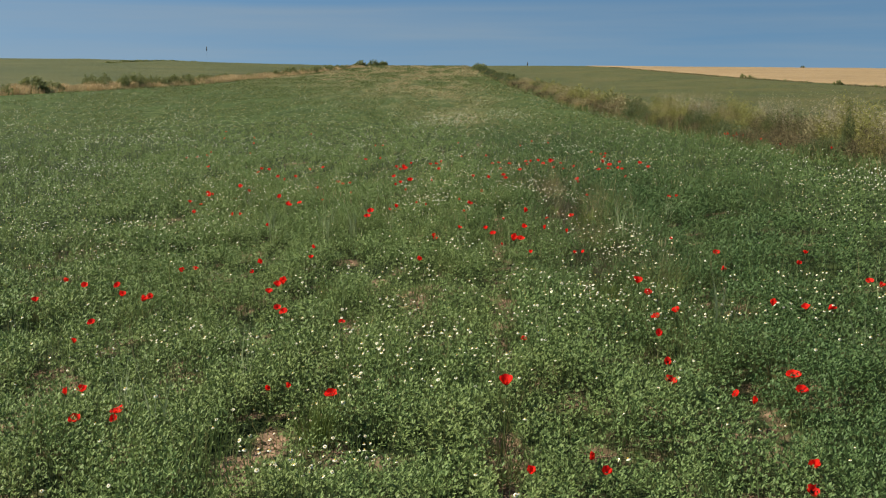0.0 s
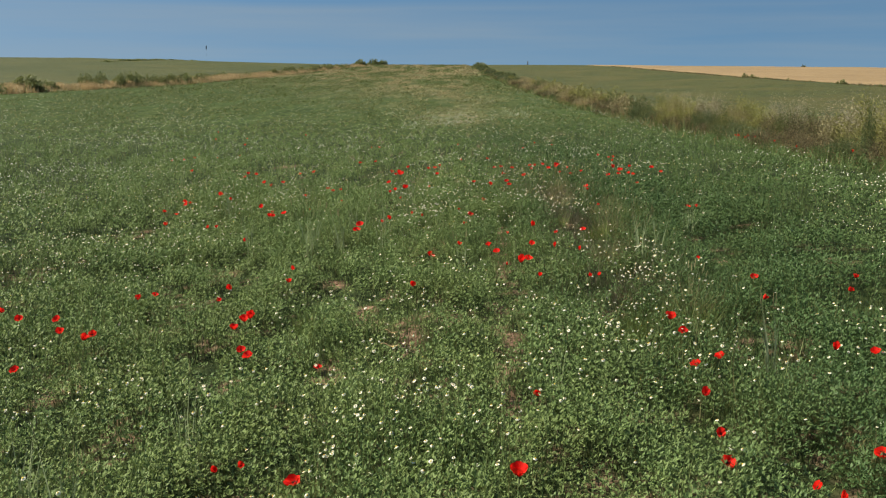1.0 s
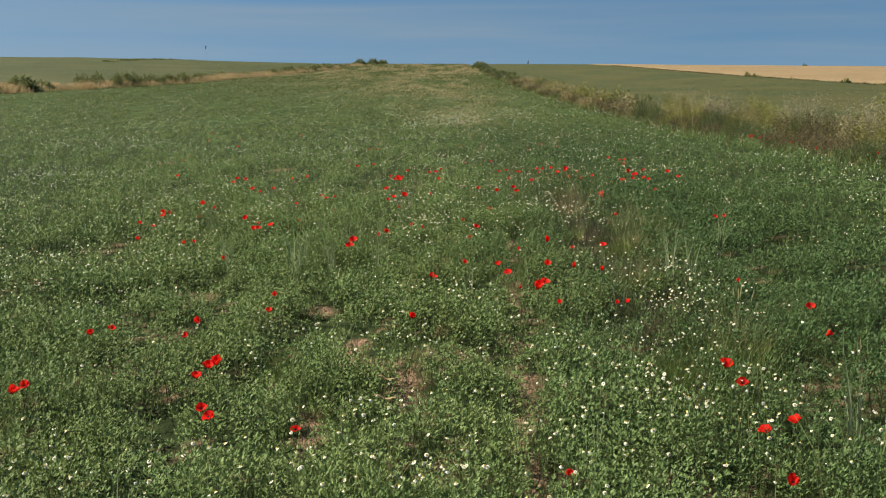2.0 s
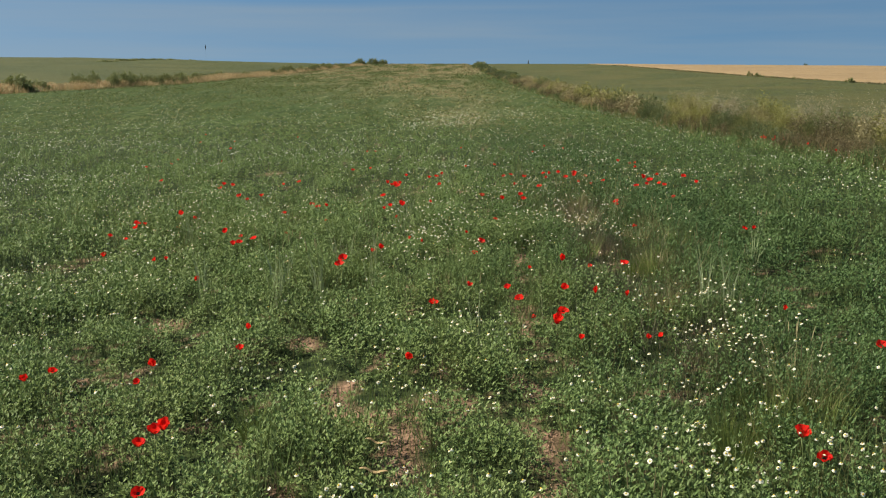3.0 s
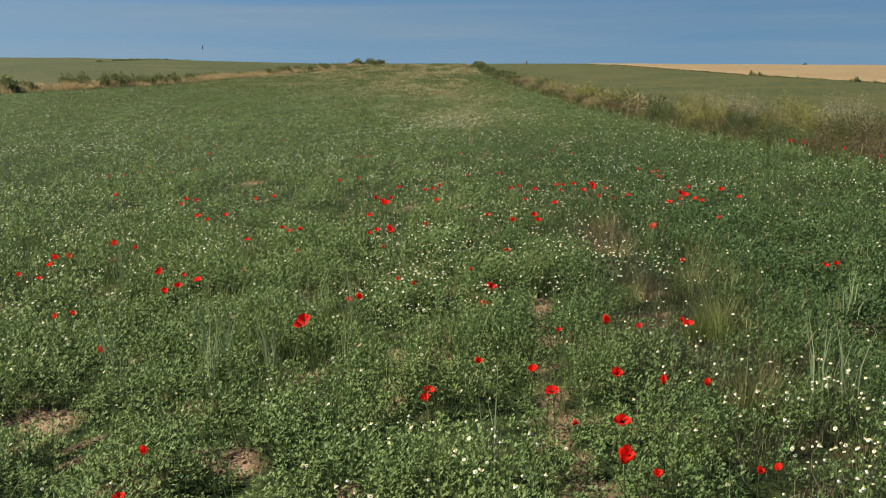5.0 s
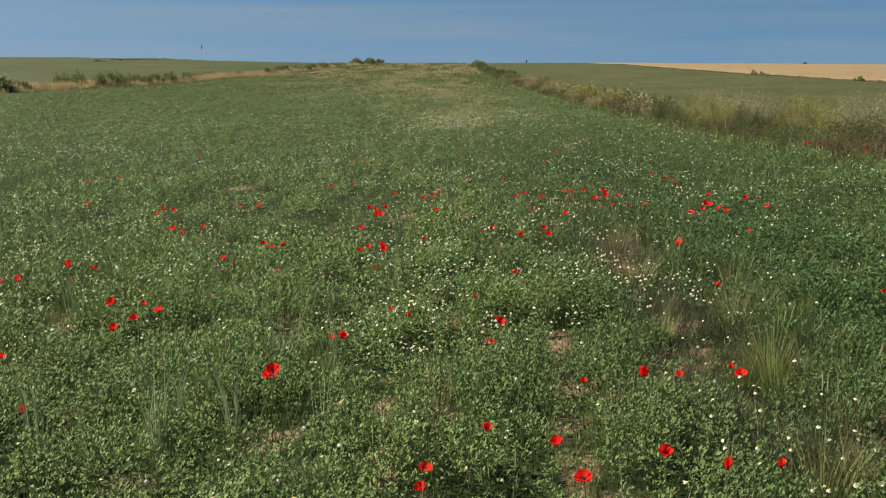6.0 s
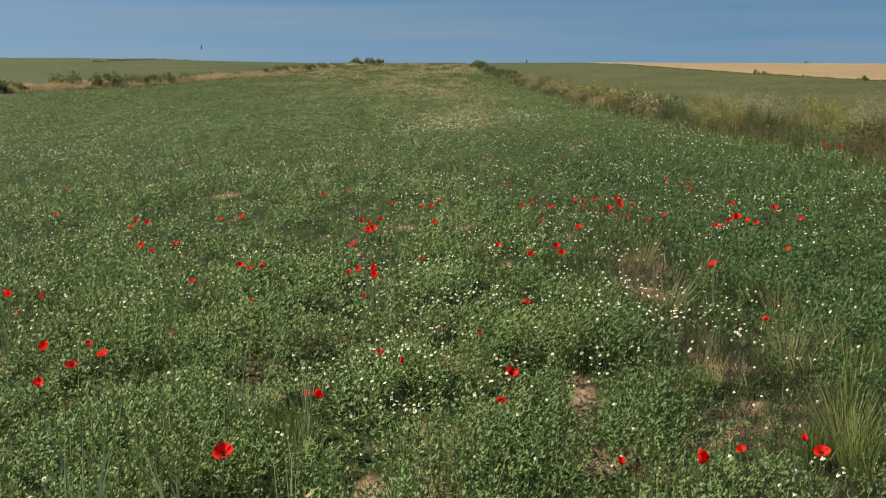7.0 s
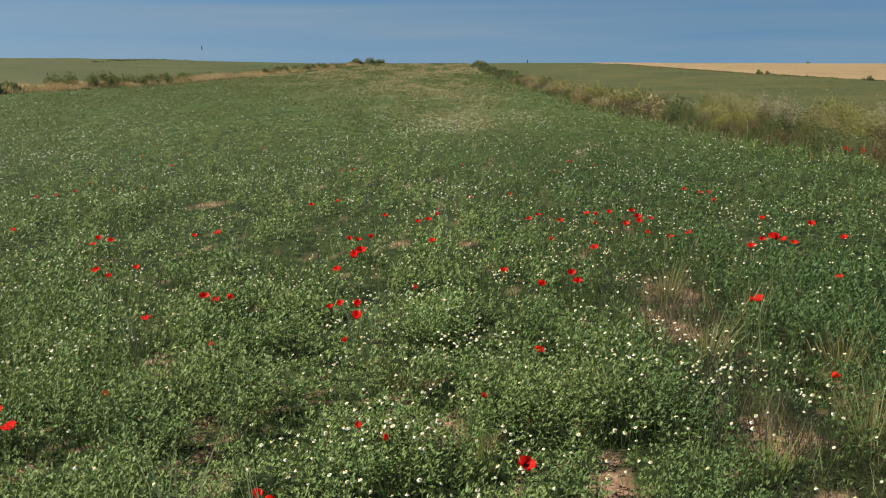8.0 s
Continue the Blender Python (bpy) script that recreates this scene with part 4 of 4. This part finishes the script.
# ---- poppies ----
def petal_mesh(seed, open_):
    r = random.Random(seed)
    bm = bmesh.new()
    nu, nv = 6, 5
    rows = []
    for j in range(nv):
        t = j / (nv - 1)
        row = []
        for i in range(nu):
            s = (i / (nu - 1) - 0.5) * 2
            a = s * 1.3 * (0.4 + 0.6 * math.sqrt(t))
            rad = 0.0008 + 0.040 * t ** 0.8 * (1 - 0.10 * s * s) * (1 + 0.10 * r.uniform(-1, 1))
            lift = (1 - open_) * 0.043 * t ** 1.5 + 0.004 * math.sin(t * 2.6) + 0.0050 * r.uniform(-1, 1) * t
            flat = rad * (0.42 + 0.5 * open_)
            row.append(bm.verts.new((flat * math.cos(a), flat * math.sin(a) * 1.1, lift)))
        rows.append(row)
    for j in range(nv - 1):
        for i in range(nu - 1):
            f = bm.faces.new((rows[j][i], rows[j][i + 1], rows[j + 1][i + 1], rows[j + 1][i]))
            f.smooth = True
    me = bpy.data.meshes.new("petal")
    bm.to_mesh(me)
    bm.free()
    me.materials.append(M_PETAL)
    return me


def tube(points, radii, sides=5):
    bm = bmesh.new()
    rings = []
    for p, rad in zip(points, radii):
        rings.append([bm.verts.new((p[0] + rad * math.cos(2 * math.pi * i / sides), p[1] + rad * math.sin(2 * math.pi * i / sides), p[2])) for i in range(sides)])
    for a, b in zip(rings, rings[1:]):
        for i in range(sides):
            bm.faces.new((a[i], a[(i + 1) % sides], b[(i + 1) % sides], b[i])).smooth = True
    bm.faces.new(rings[-1])
    bm.faces.new(rings[0][::-1])
    return bm


def poppy(seed):
    """A poppy 0.26 m tall: stem, four crumpled petals, a dark eye. Its foot lies at its origin."""
    r = random.Random(seed)
    root = new("poppy")
    tall = 0.26
    sway = (r.uniform(-0.02, 0.02), r.uniform(-0.02, 0.02))
    pts = [(sway[0] * t * t, sway[1] * t * t, tall * t) for t in (0, 0.3, 0.6, 0.85, 1.0)]
    part("stem", tube(pts, (0.0022, 0.002, 0.0018, 0.0016, 0.0024)), M_STEM, root)
    tilt = Matrix.Translation(pts[-1]) @ Euler((r.uniform(0.1, 0.75), r.uniform(-0.35, 0.25), r.uniform(0, 0.6))).to_matrix().to_4x4()
    open_ = r.choice((0.25, 0.38, 0.48, 0.6))
    for i in range(4):
        inner = i % 2
        ob = part("petal", petal_mesh(seed * 10 + i, open_ - 0.15 * inner), M_PETAL, root)
        ob.matrix_basis = tilt @ pose(0, 0, 0.001 * inner, 0, 0, 90 * i + r.uniform(-10, 10))
    bm = bmesh.new()
    bmesh.ops.create_uvsphere(bm, u_segments=8, v_segments=5, radius=0.0035)
    for v in bm.verts:
        v.co.z = v.co.z * 1.1 + 0.006
    eye = part("seed_head", bm, M_POPPY_EYE, root, "black-purple seed head")
    eye.matrix_basis = tilt
    # a ring of dark stamens round the seed head
    bm = bmesh.new()
    for i in range(12):
        a = 2 * math.pi * i / 12
        c, d = Vector((math.cos(a), math.sin(a), 0)), Vector((-math.sin(a), math.cos(a), 0)) * 0.0009
        low, top = c * 0.003 + Vector((0, 0, 0.003)), c * 0.0078 + Vector((0, 0, 0.0085 + 0.0015 * (i % 2)))
        bm.faces.new([bm.verts.new(q) for q in (low - d, low + d, top + d * 1.8, top - d * 1.8)])
    part("stamens", bm, M_POPPY_EYE, eye, "ring of black stamens")
    return tagged(root, "bright red poppy on a thin green stem", "flower", "poppies in the field")


def poppies():
    kinds = [poppy(s) for s in range(1, 9)]
    r = random.Random(5)
    spots = [*POPPY_ROW_A, *POPPY_ROW_B, *POPPY_ROW_C, *POPPY_ROW_D, *POPPY_ROW_E, *POPPY_ROW_F, *((x, y, 0.3) for x, y in MARGIN_POPPIES)]
    for i, (x, y, tall) in enumerate(spots):
        size = r.uniform(0.85, 1.05) * (0.7 if x > 7 else 1.0)
        if any(abs(x - a) < 0.02 and abs(y - b) < 0.02 for a, b in HALF_OPEN):
            size = r.uniform(0.55, 0.68)
        elif any(abs(x - a) < 0.02 and abs(y - b) < 0.02 for a, b in FULL_BLOWN):
            size = r.uniform(1.15, 1.3)
        if 14.5 < y < 21:
            tall, size = tall + 0.045, size * 1.18
        m = pose(x, y, float(gz(x, y)) - 0.005, 0, 0, r.uniform(-60, 60))
        if i < len(kinds):
            ob = kinds[i]
            ob.matrix_basis = m
        else:
            ob = copy_thing(kinds[r.randrange(len(kinds))], m)
        ob.scale = (size, size, (tall - 0.015) / 0.26)


poppies()


# ---- withered leaves lying in the crop ----
def withered_leaf(x, y, lift, turn, length, curl):
    """A long dead blade, folded along its rib and curled up at both ends."""
    bm = bmesh.new()
    rows, n = [], 12
    for i in range(n + 1):
        t = i / n
        w = length * 0.075 * math.sin(math.pi * min(1, 0.08 + 0.92 * t)) ** 0.7 + 0.0008
        along = (t - 0.5) * length
        up = curl * length * (2 * t - 1) ** 2 + 0.006 * math.sin(9 * t)
        rows.append([bm.verts.new((along, w * s, up + 0.45 * w * abs(s))) for s in (-1, -0.5, 0, 0.5, 1)])
    for a, b in zip(rows, rows[1:]):
        for j in range(4):
            bm.faces.new((a[j], a[j + 1], b[j + 1], b[j])).smooth = True
    me = bpy.data.meshes.new("withered_leaf")
    bm.to_mesh(me)
    bm.free()
    me.materials.append(M_STRAW)
    ob = new("withered_leaf", me)
    ob.matrix_basis = pose(x, y, float(soil_z(x, y)) + lift, 6, 10, turn)
    ob.modifiers.new("thickness", "SOLIDIFY").thickness = 0.0008
    return tagged(ob, "curled straw-coloured dead leaf caught in the crop", "leaf", "dead leaves in the crop")


for spot in DEAD_LEAVES:
    withered_leaf(*spot)


# ---- weeds and bushes of the field margins ----
def weed(name, seed, tall, wide, stalks, sprigs, leaf, stalk_mat, leaf_mat, label, stalk_width=0.010, low=0.15, base=0.28, crowd=0.38, slim=0.39, stray=0.75, dome=0.5):
    """A weed or low bush: a fan of stalks from its foot, and small sprigs along their upper parts."""
    g = np.random.default_rng(seed)
    root = new(name)
    a, rad = g.uniform(0, 2 * np.pi, stalks), np.sqrt(g.random(stalks))
    foot = np.stack([np.cos(a) * rad * wide * base, np.sin(a) * rad * wide * base, np.full(stalks, -0.03)], 1)
    lump = 0.75 + 0.35 * vnoise(np.cos(a) * rad * 3 + seed * 7, np.sin(a) * rad * 3, 0.9, seed)
    tip = np.stack([np.cos(a) * rad * wide * 0.5, np.sin(a) * rad * wide * 0.5, tall * lump * (1 - dome * rad ** 2.2) * g.uniform(0.75, 1.08, stalks)], 1)
    bend = np.stack([np.cos(a), np.sin(a), np.zeros(stalks)], 1) * g.uniform(-0.06, 0.04, (stalks, 1))
    me = many("stem", [(blades(foot, tip, g.uniform(0.6, 1.3, stalks) * stalk_width, bend), BLADE, (0, 0))], (stalk_mat,))
    tagged(part("stem", me, None, root), kind="stuff")
    pick = g.integers(0, stalks, sprigs)
    t = low + (1.02 - low) * g.random(sprigs) ** crowd
    at = foot[pick] + (tip - foot)[pick] * t[:, None] + g.normal(0, 0.05 * wide ** 0.5, (sprigs, 3)) * np.array([1, 1, 0.7])
    at[:, 2] = np.maximum(at[:, 2], 0.02)
    way = unit(np.stack([np.cos(a[pick]), np.sin(a[pick]), g.uniform(-0.2, 1.1, sprigs)], 1) + g.normal(0, stray, (sprigs, 3)))
    length = g.uniform(0.6, 1.4, sprigs) * leaf
    me = many("foliage", [(sprig_faces(at, way, length, length * slim * g.uniform(0.72, 1.28, sprigs), g), SPIKE, (0,))], (leaf_mat,))
    tagged(part("foliage", me, None, root), kind="stuff")
    return tagged(root, label, "bush" if "bush" in name or "tree" in name else "weed")


def plant_out(kinds, spots, group, seed):
    """Sets copies of the kinds at (kind, x, y, width factor, height factor); the first of each kind is the original itself."""
    r = random.Random(seed)
    used = set()
    for kind, x, y, w, h in spots:
        m = pose(x, y, float(gz(x, y)), 0, 0, r.uniform(0, 360))
        if kind in used:
            ob = copy_thing(kinds[kind], m)
        else:
            ob = kinds[kind]
            ob.matrix_basis = m
            used.add(kind)
        ob.scale = (w, w, h)
        tagged(ob, group=group)


def plume_clump(seed, tall, stalks, each):
    """A fountain of wild oats: arched stalks from one foot, with pale spikelets hanging in a loose plume."""
    g = np.random.default_rng(seed)
    root = new("wild_oat_clump")
    a = g.normal(0.3, 1.5, stalks)
    h = tall * g.uniform(0.65, 1.05, stalks)
    out = np.stack([np.cos(a), np.sin(a), np.zeros(stalks)], 1)
    foot = out * g.uniform(0, 0.22, (stalks, 1)) + np.array([0, 0, -0.02])
    over = out * (h * g.uniform(0.08, 0.5, stalks))[:, None]
    tip = foot + over + np.stack([np.zeros(stalks), np.zeros(stalks), h], 1)
    part("stem", many("stem", [(blades(foot, tip, np.full(stalks, 0.0055), over * 0.35), BLADE, (0, 0))], (M_OAT,)), None, root)
    t = g.uniform(0.60, 1.05, (stalks, each, 1))
    at = (foot[:, None] + (tip - foot)[:, None] * t - over[:, None] * 0.5 * t * (1 - t)).reshape(-1, 3) + g.normal(0, 0.022, (stalks * each, 3))
    way = unit(np.repeat(out, each, 0) * 0.8 + g.normal(0, 0.4, (stalks * each, 3)) + np.array([0, 0, -0.25]))
    length = g.uniform(0.028, 0.055, stalks * each)
    part("plume", many("plume", [(sprig_faces(at, way, length, length * 0.2, g), SPIKE, (0,))], (M_PLUME,)), None, root, "pale silvery spikelets")
    for o in root.children:
        tagged(o, kind="stuff")
    return tagged(root, "arching clump of wild oats with pale silvery plumes", "grass")


BROOM = "yellow-green feathery weed in seed on the field margin"
BROWN = "dry dark-brown thistly weed on the field margin"
GREYW = "grey-green thistle with pale tufts on the field margin"
STRAWC = "clump of tall straw-coloured dead grass"
BUSH = "olive-green leafy bush on the field margin"
near_kinds = {
    "broom": weed("yellow_weed", 11, 0.95, 1.5, 60, 6400, 0.052, M_BROOM, M_BROOM, BROOM, 0.006, 0.02, 0.4, 0.5, 0.15, 0.5),
    "broom_b": weed("yellow_weed", 12, 0.80, 1.8, 64, 6600, 0.052, M_BROOM, M_BROOM, BROOM, 0.006, 0.02, 0.4, 0.5, 0.15, 0.5),
    "brown": weed("brown_weed", 13, 0.75, 1.3, 60, 4800, 0.044, M_PALE, M_BROWN, BROWN, 0.006, 0.0, 0.4, 0.5, 0.22, 0.6),
    "brown_b": weed("brown_weed", 14, 0.65, 1.6, 60, 4800, 0.044, M_BROWN, M_BUSH, BROWN, 0.008, 0.0, 0.4, 0.5, 0.22, 0.6),
    "grey": weed("grey_thistle", 15, 0.95, 1.2, 50, 4600, 0.050, M_GREY, M_GREY, GREYW, 0.008, 0.05, 0.36, 0.45, 0.16, 0.5),
    "straw": weed("straw_clump", 16, 0.85, 1.3, 260, 1800, 0.045, M_PALE, M_PALE, STRAWC, 0.006, 0.5),
    "plume": plume_clump(17, 1.25, 80, 12),
    "plume_b": plume_clump(18, 1.10, 70, 12),
    "bush": weed("green_bush", 19, 0.9, 1.2, 60, 4000, 0.042, M_WOOD, M_BUSH, BUSH, 0.008, 0.0, 0.42, 0.5),
}
kinds = {
    "broom": weed("yellow_weed", 21, 0.95, 1.6, 100, 550, 0.085, M_BROOM, M_BROOM, BROOM, 0.016),
    "brown": weed("brown_weed", 23, 0.75, 1.5, 110, 450, 0.085, M_BROWN, M_BROWN, BROWN, 0.016),
    "grey": weed("grey_thistle", 25, 0.95, 1.2, 110, 550, 0.075, M_GREY, M_GREY, GREYW, 0.016),
    "straw": weed("straw_clump", 26, 0.85, 1.4, 180, 350, 0.09, M_STRAW, M_PALE, STRAWC, 0.014, 0.5),
    "bush": weed("green_bush", 27, 1.2, 2.0, 40, 600, 0.18, M_WOOD, M_BUSH, BUSH, 0.02, 0.15),
    "bush_b": weed("green_bush", 28, 1.0, 2.2, 40, 600, 0.18, M_WOOD, M_BUSH, BUSH, 0.02, 0.15),
}


def near_margin():
    r = random.Random(21)
    close, spots = [], []
    y = 13.0
    while y < 44:
        kind = r.choices(("broom", "broom_b", "brown", "grey", "straw"), (0.30, 0.27, 0.15, 0.12, 0.16))[0]
        wide = r.uniform(1.0, 1.45)
        close.append((kind, 9.6 + r.uniform(-0.3, 0.3), y, wide, r.uniform(0.9, 1.4) * (1.15 if y < 28 else 1.0)))
        if r.random() < 0.9:
            front = r.choices(("brown", "brown_b", "grey", "bush", "broom_b"), (0.32, 0.26, 0.1, 0.22, 0.1))[0]
            close.append((front, 8.5 + r.uniform(-0.3, 0.2), y + r.uniform(-0.4, 0.4), r.uniform(0.7, 1.1), r.uniform(0.65, 1.05)))
        if r.random() < 0.3:
            close.append(("straw", 9.2 + r.uniform(-0.5, 0.6), y + r.uniform(-0.6, 0.6), r.uniform(0.4, 0.7), r.uniform(1.0, 1.4)))
        if r.random() < 0.4:
            for _ in range(r.choice((1, 1, 2, 3))):
                close.append((r.choice(("plume", "plume_b")), 9.5 + r.uniform(-0.5, 0.5), y + r.uniform(-0.6, 0.6), r.uniform(0.8, 1.2), r.uniform(0.8, 1.12)))
        y += wide * r.uniform(0.75, 1.15)
    close.append(("bush", 8.8, 21.3, 0.22, 1.4))
    while y < 115:
        back = r.choices(("broom", "brown", "grey", "straw"), (0.34, 0.2, 0.12, 0.34))[0]
        if y > 72 and r.random() < 0.6:
            back = "straw"
        spots.append((back, 9.3 + r.uniform(-0.5, 0.5), y, r.uniform(0.9, 1.3), r.uniform(0.95, 1.3)))
        spots.append((r.choice(("brown", "straw", "brown")), 8.4 + r.uniform(-0.4, 0.4), y + r.uniform(-0.5, 0.5), r.uniform(0.7, 1.0), r.uniform(0.6, 0.95)))
        y += r.uniform(1.4, 2.2)
    while y < 232:
        spots.append((r.choice(("bush", "bush_b", "brown", "straw", "broom")), 8.9 + r.uniform(-0.6, 0.6), y, r.uniform(0.8, 1.2), r.uniform(0.7, 1.1)))
        y += r.uniform(1.6, 2.6)
    plant_out(near_kinds, close, "weeds along the field margin", 22)
    plant_out(kinds, spots, "weeds along the field margin", 23)


def far_margin():
    line_y, line_x = (60, 82, 106, 145, 226, 310), (-36, -32.6, -28.2, -27.5, -23.3, -17)
    r = random.Random(31)
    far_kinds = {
        "bush": weed("green_bush", 41, 1.3, 2.4, 40, 2000, 0.15, M_WOOD, M_HAZY_SCRUB, BUSH, 0.03, 0.0, 0.44, 0.6, 0.39, 0.75, 0.8),
        "tree": weed("round_tree", 42, 2.2, 4.2, 60, 4200, 0.22, M_WOOD, M_HAZY_SCRUB, "small round green tree on the crest of the field", 0.05, 0.0, 0.46, 0.6, 0.39, 0.75, 0.9),
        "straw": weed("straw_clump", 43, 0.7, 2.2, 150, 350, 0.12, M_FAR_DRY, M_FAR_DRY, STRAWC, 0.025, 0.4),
        "weed": weed("tall_weed", 44, 1.1, 1.2, 30, 450, 0.13, M_GREY, M_HAZY_SCRUB, "tall dark green weed in dry grass", 0.03, 0.2),
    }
    spots = []
    for y, w, h, off in ((80.5, 1.25, 1.2, 0.1), (83.5, 0.7, 0.7, 0.2), (103, 0.8, 0.9, 0.4), (106, 0.8, 1.0, 0.2), (109, 0.9, 0.95, 0.5), (112.5, 0.8, 1.0, 0.1), (116, 0.9, 0.95, 0.4),
                         (120, 0.8, 0.85, 0.2), (125, 0.7, 0.75, 0.3), (131, 0.6, 0.6, 0.0), (144, 0.5, 0.6, 0.3), (162, 0.7, 0.8, 0.2), (168, 0.8, 1.0, 0.5), (175, 0.8, 1.0, 0.3), (186, 0.8, 0.8, 0.3),
                         (193, 1.0, 0.95, 0.5), (201, 0.9, 0.9, 0.3), (209, 1.0, 0.95, 0.6), (217, 1.0, 0.9, 0.2), (226, 0.9, 0.8, 0.4), (238, 0.9, 0.7, 0.4), (246, 0.9, 0.75, 0.6), (254, 1.0, 0.7, 0.3),
                         (272, 0.8, 0.5, 0.3), (278, 0.8, 0.5, 0.5), (295, 0.9, 0.5, 0.3)):
        spots.append(("bush", float(np.interp(y, line_y, line_x)) + off, y, w * 0.95, h * (0.95 if y < 160 else 1.2)))
    # tall weeds stand close between the bushes
    for i in range(22):
        y = 90 + i * 0.55 + r.uniform(-0.3, 0.3)
        spots.append(("weed", float(np.interp(y, line_y, line_x)) + r.uniform(-0.6, 0.6), y, r.uniform(0.6, 1.0), r.uniform(0.9, 1.5)))
    for y, w, h in ((262, 0.9, 0.92), (285, 0.9, 0.95), (304, 0.6, 0.8), (311, 0.55, 0.75)):
        spots.append(("tree", float(np.interp(y, line_y, line_x)), y, w, h))
    spots.append(("tree", 9.6, 240, 1.0, 0.66))
    spots.append(("tree", 9.0, 222, 0.7, 0.65))
    y = 62.0
    while y < 260:
        x = float(np.interp(y, line_y, line_x)) + r.uniform(-1.2, 1.2)
        spots.append((r.choices(("straw", "weed"), (0.72, 0.28))[0], x, y, r.uniform(0.8, 1.3), r.uniform(0.7, 1.2)))
        y += r.uniform(0.8, 1.7)
    # scrub along the top of the hill
    for i in range(15):
        t = (i + r.uniform(-0.3, 0.3)) / 14
        spots.append(("bush", -77 - 18 * t, 238 + 172 * t, r.uniform(1.2, 2.6), r.uniform(0.35, 0.7)))
    # the edge of the wheat
    for y, w, h in ((110, 0.55, 0.75), (121, 0.3, 0.4), (128, 0.45, 0.6), (136, 0.7, 0.5), (139, 0.6, 0.6), (143, 0.5, 0.75), (147, 0.5, 0.9), (160, 0.4, 0.4), (98, 0.5, 0.6), (101, 0.4, 0.5)):
        spots.append(("weed" if h < 0.7 else "bush", 44.2 + r.uniform(-0.4, 0.4), y, w * 0.8, h * 0.7))
    plant_out(far_kinds, spots, "bushes on the far margin", 32)


near_margin()
far_margin()


def margin_grass(name, line, y0, y1, depth, density, tall, width, green_share, label, seed, dry=None):
    """Rank grass along a margin: line gives its middle x for each y."""
    g = np.random.default_rng(seed)
    n = int(density * (y1 - y0) * depth)
    y = y0 + (y1 - y0) * g.random(n) ** 1.6
    s = g.uniform(-1, 1, n)
    x = line(y) + s * depth / 2
    h = tall * g.uniform(0.4, 1.2, n) * (1 - 0.45 * s * s) * (0.6 + 0.8 * vnoise(x, y, 1.5, seed))
    foot = np.stack([x, y, gz(x, y) - 0.01], 1)
    tip = foot + np.stack([g.normal(0.05, 0.3, n) * h, g.normal(0, 0.3, n) * h, h], 1)
    b = blades(foot, tip, width * np.maximum(1, y / 28) * g.uniform(0.6, 1.3, n), g.normal(0, 0.02, (n, 3)))
    green = g.random(n) < green_share(s)
    me = many(name, [(b[~green], BLADE, (0, 0)), (b[green], BLADE, (1, 1))], (dry or M_STRAW, M_GRASS))
    tagged(new(name, me), label, "grass", kind="stuff")


margin_grass("margin_grass", lambda y: 9.0 + 0 * y, 12, 200, 3.0, 40, 0.45, 0.012, lambda s: np.where(s < -0.4, 0.75, 0.25), "dry straw and green grass along the weedy margin", 61)
margin_grass("far_margin_grass", lambda y: np.interp(y, (60, 82, 106, 145, 226, 310), (-36, -32.6, -28.2, -27.5, -23.3, -17)), 58, 270, 3.4, 30, 0.62, 0.013, lambda s: 0.10 + 0 * s, "golden dry grass along the far field margin", 62, M_FAR_DRY)


margin_grass("wheat_edge_grass", lambda y: 44.5 + 0 * y, 60, 260, 1.4, 26, 0.24, 0.03, lambda s: 0.12 + 0 * s, "brown weedy strip along the edge of the wheat", 63, M_FAR_STRAW)


# ---- far marks on the skyline ----
def mast(x, y, tall, label):
    root = new("mast")
    root.location = (x, y, float(gz(x, y)))
    part("pole", tube([(0, 0, -0.5), (0, 0, tall * 0.5), (0, 0, tall)], (0.03, 0.02, 0.015), 8), M_MAST, root)
    part("head", tube([(0, 0, tall - 2.6), (0, 0, tall - 2.2), (0, 0, tall - 0.6), (0, 0, tall + 0.2)], (0.1, 0.26, 0.30, 0.1), 8), M_MAST, root, "dark equipment head")
    tagged(root, label, "mast")


mast(-139, 600, 10.8 - float(gz(-139, 600)), "thin distant mast with a dark head behind the hill")
mast(45.5, 520, 1.6 - float(gz(45.5, 520)), "short distant mast on the skyline")
lone = weed("lone_tree", 51, 2.9, 2.3, 40, 900, 0.28, M_WOOD, M_BUSH, "small dark lone tree behind the wheat", 0.12, 0.62)
lone.location = (163, 450, float(gz(163, 450)))
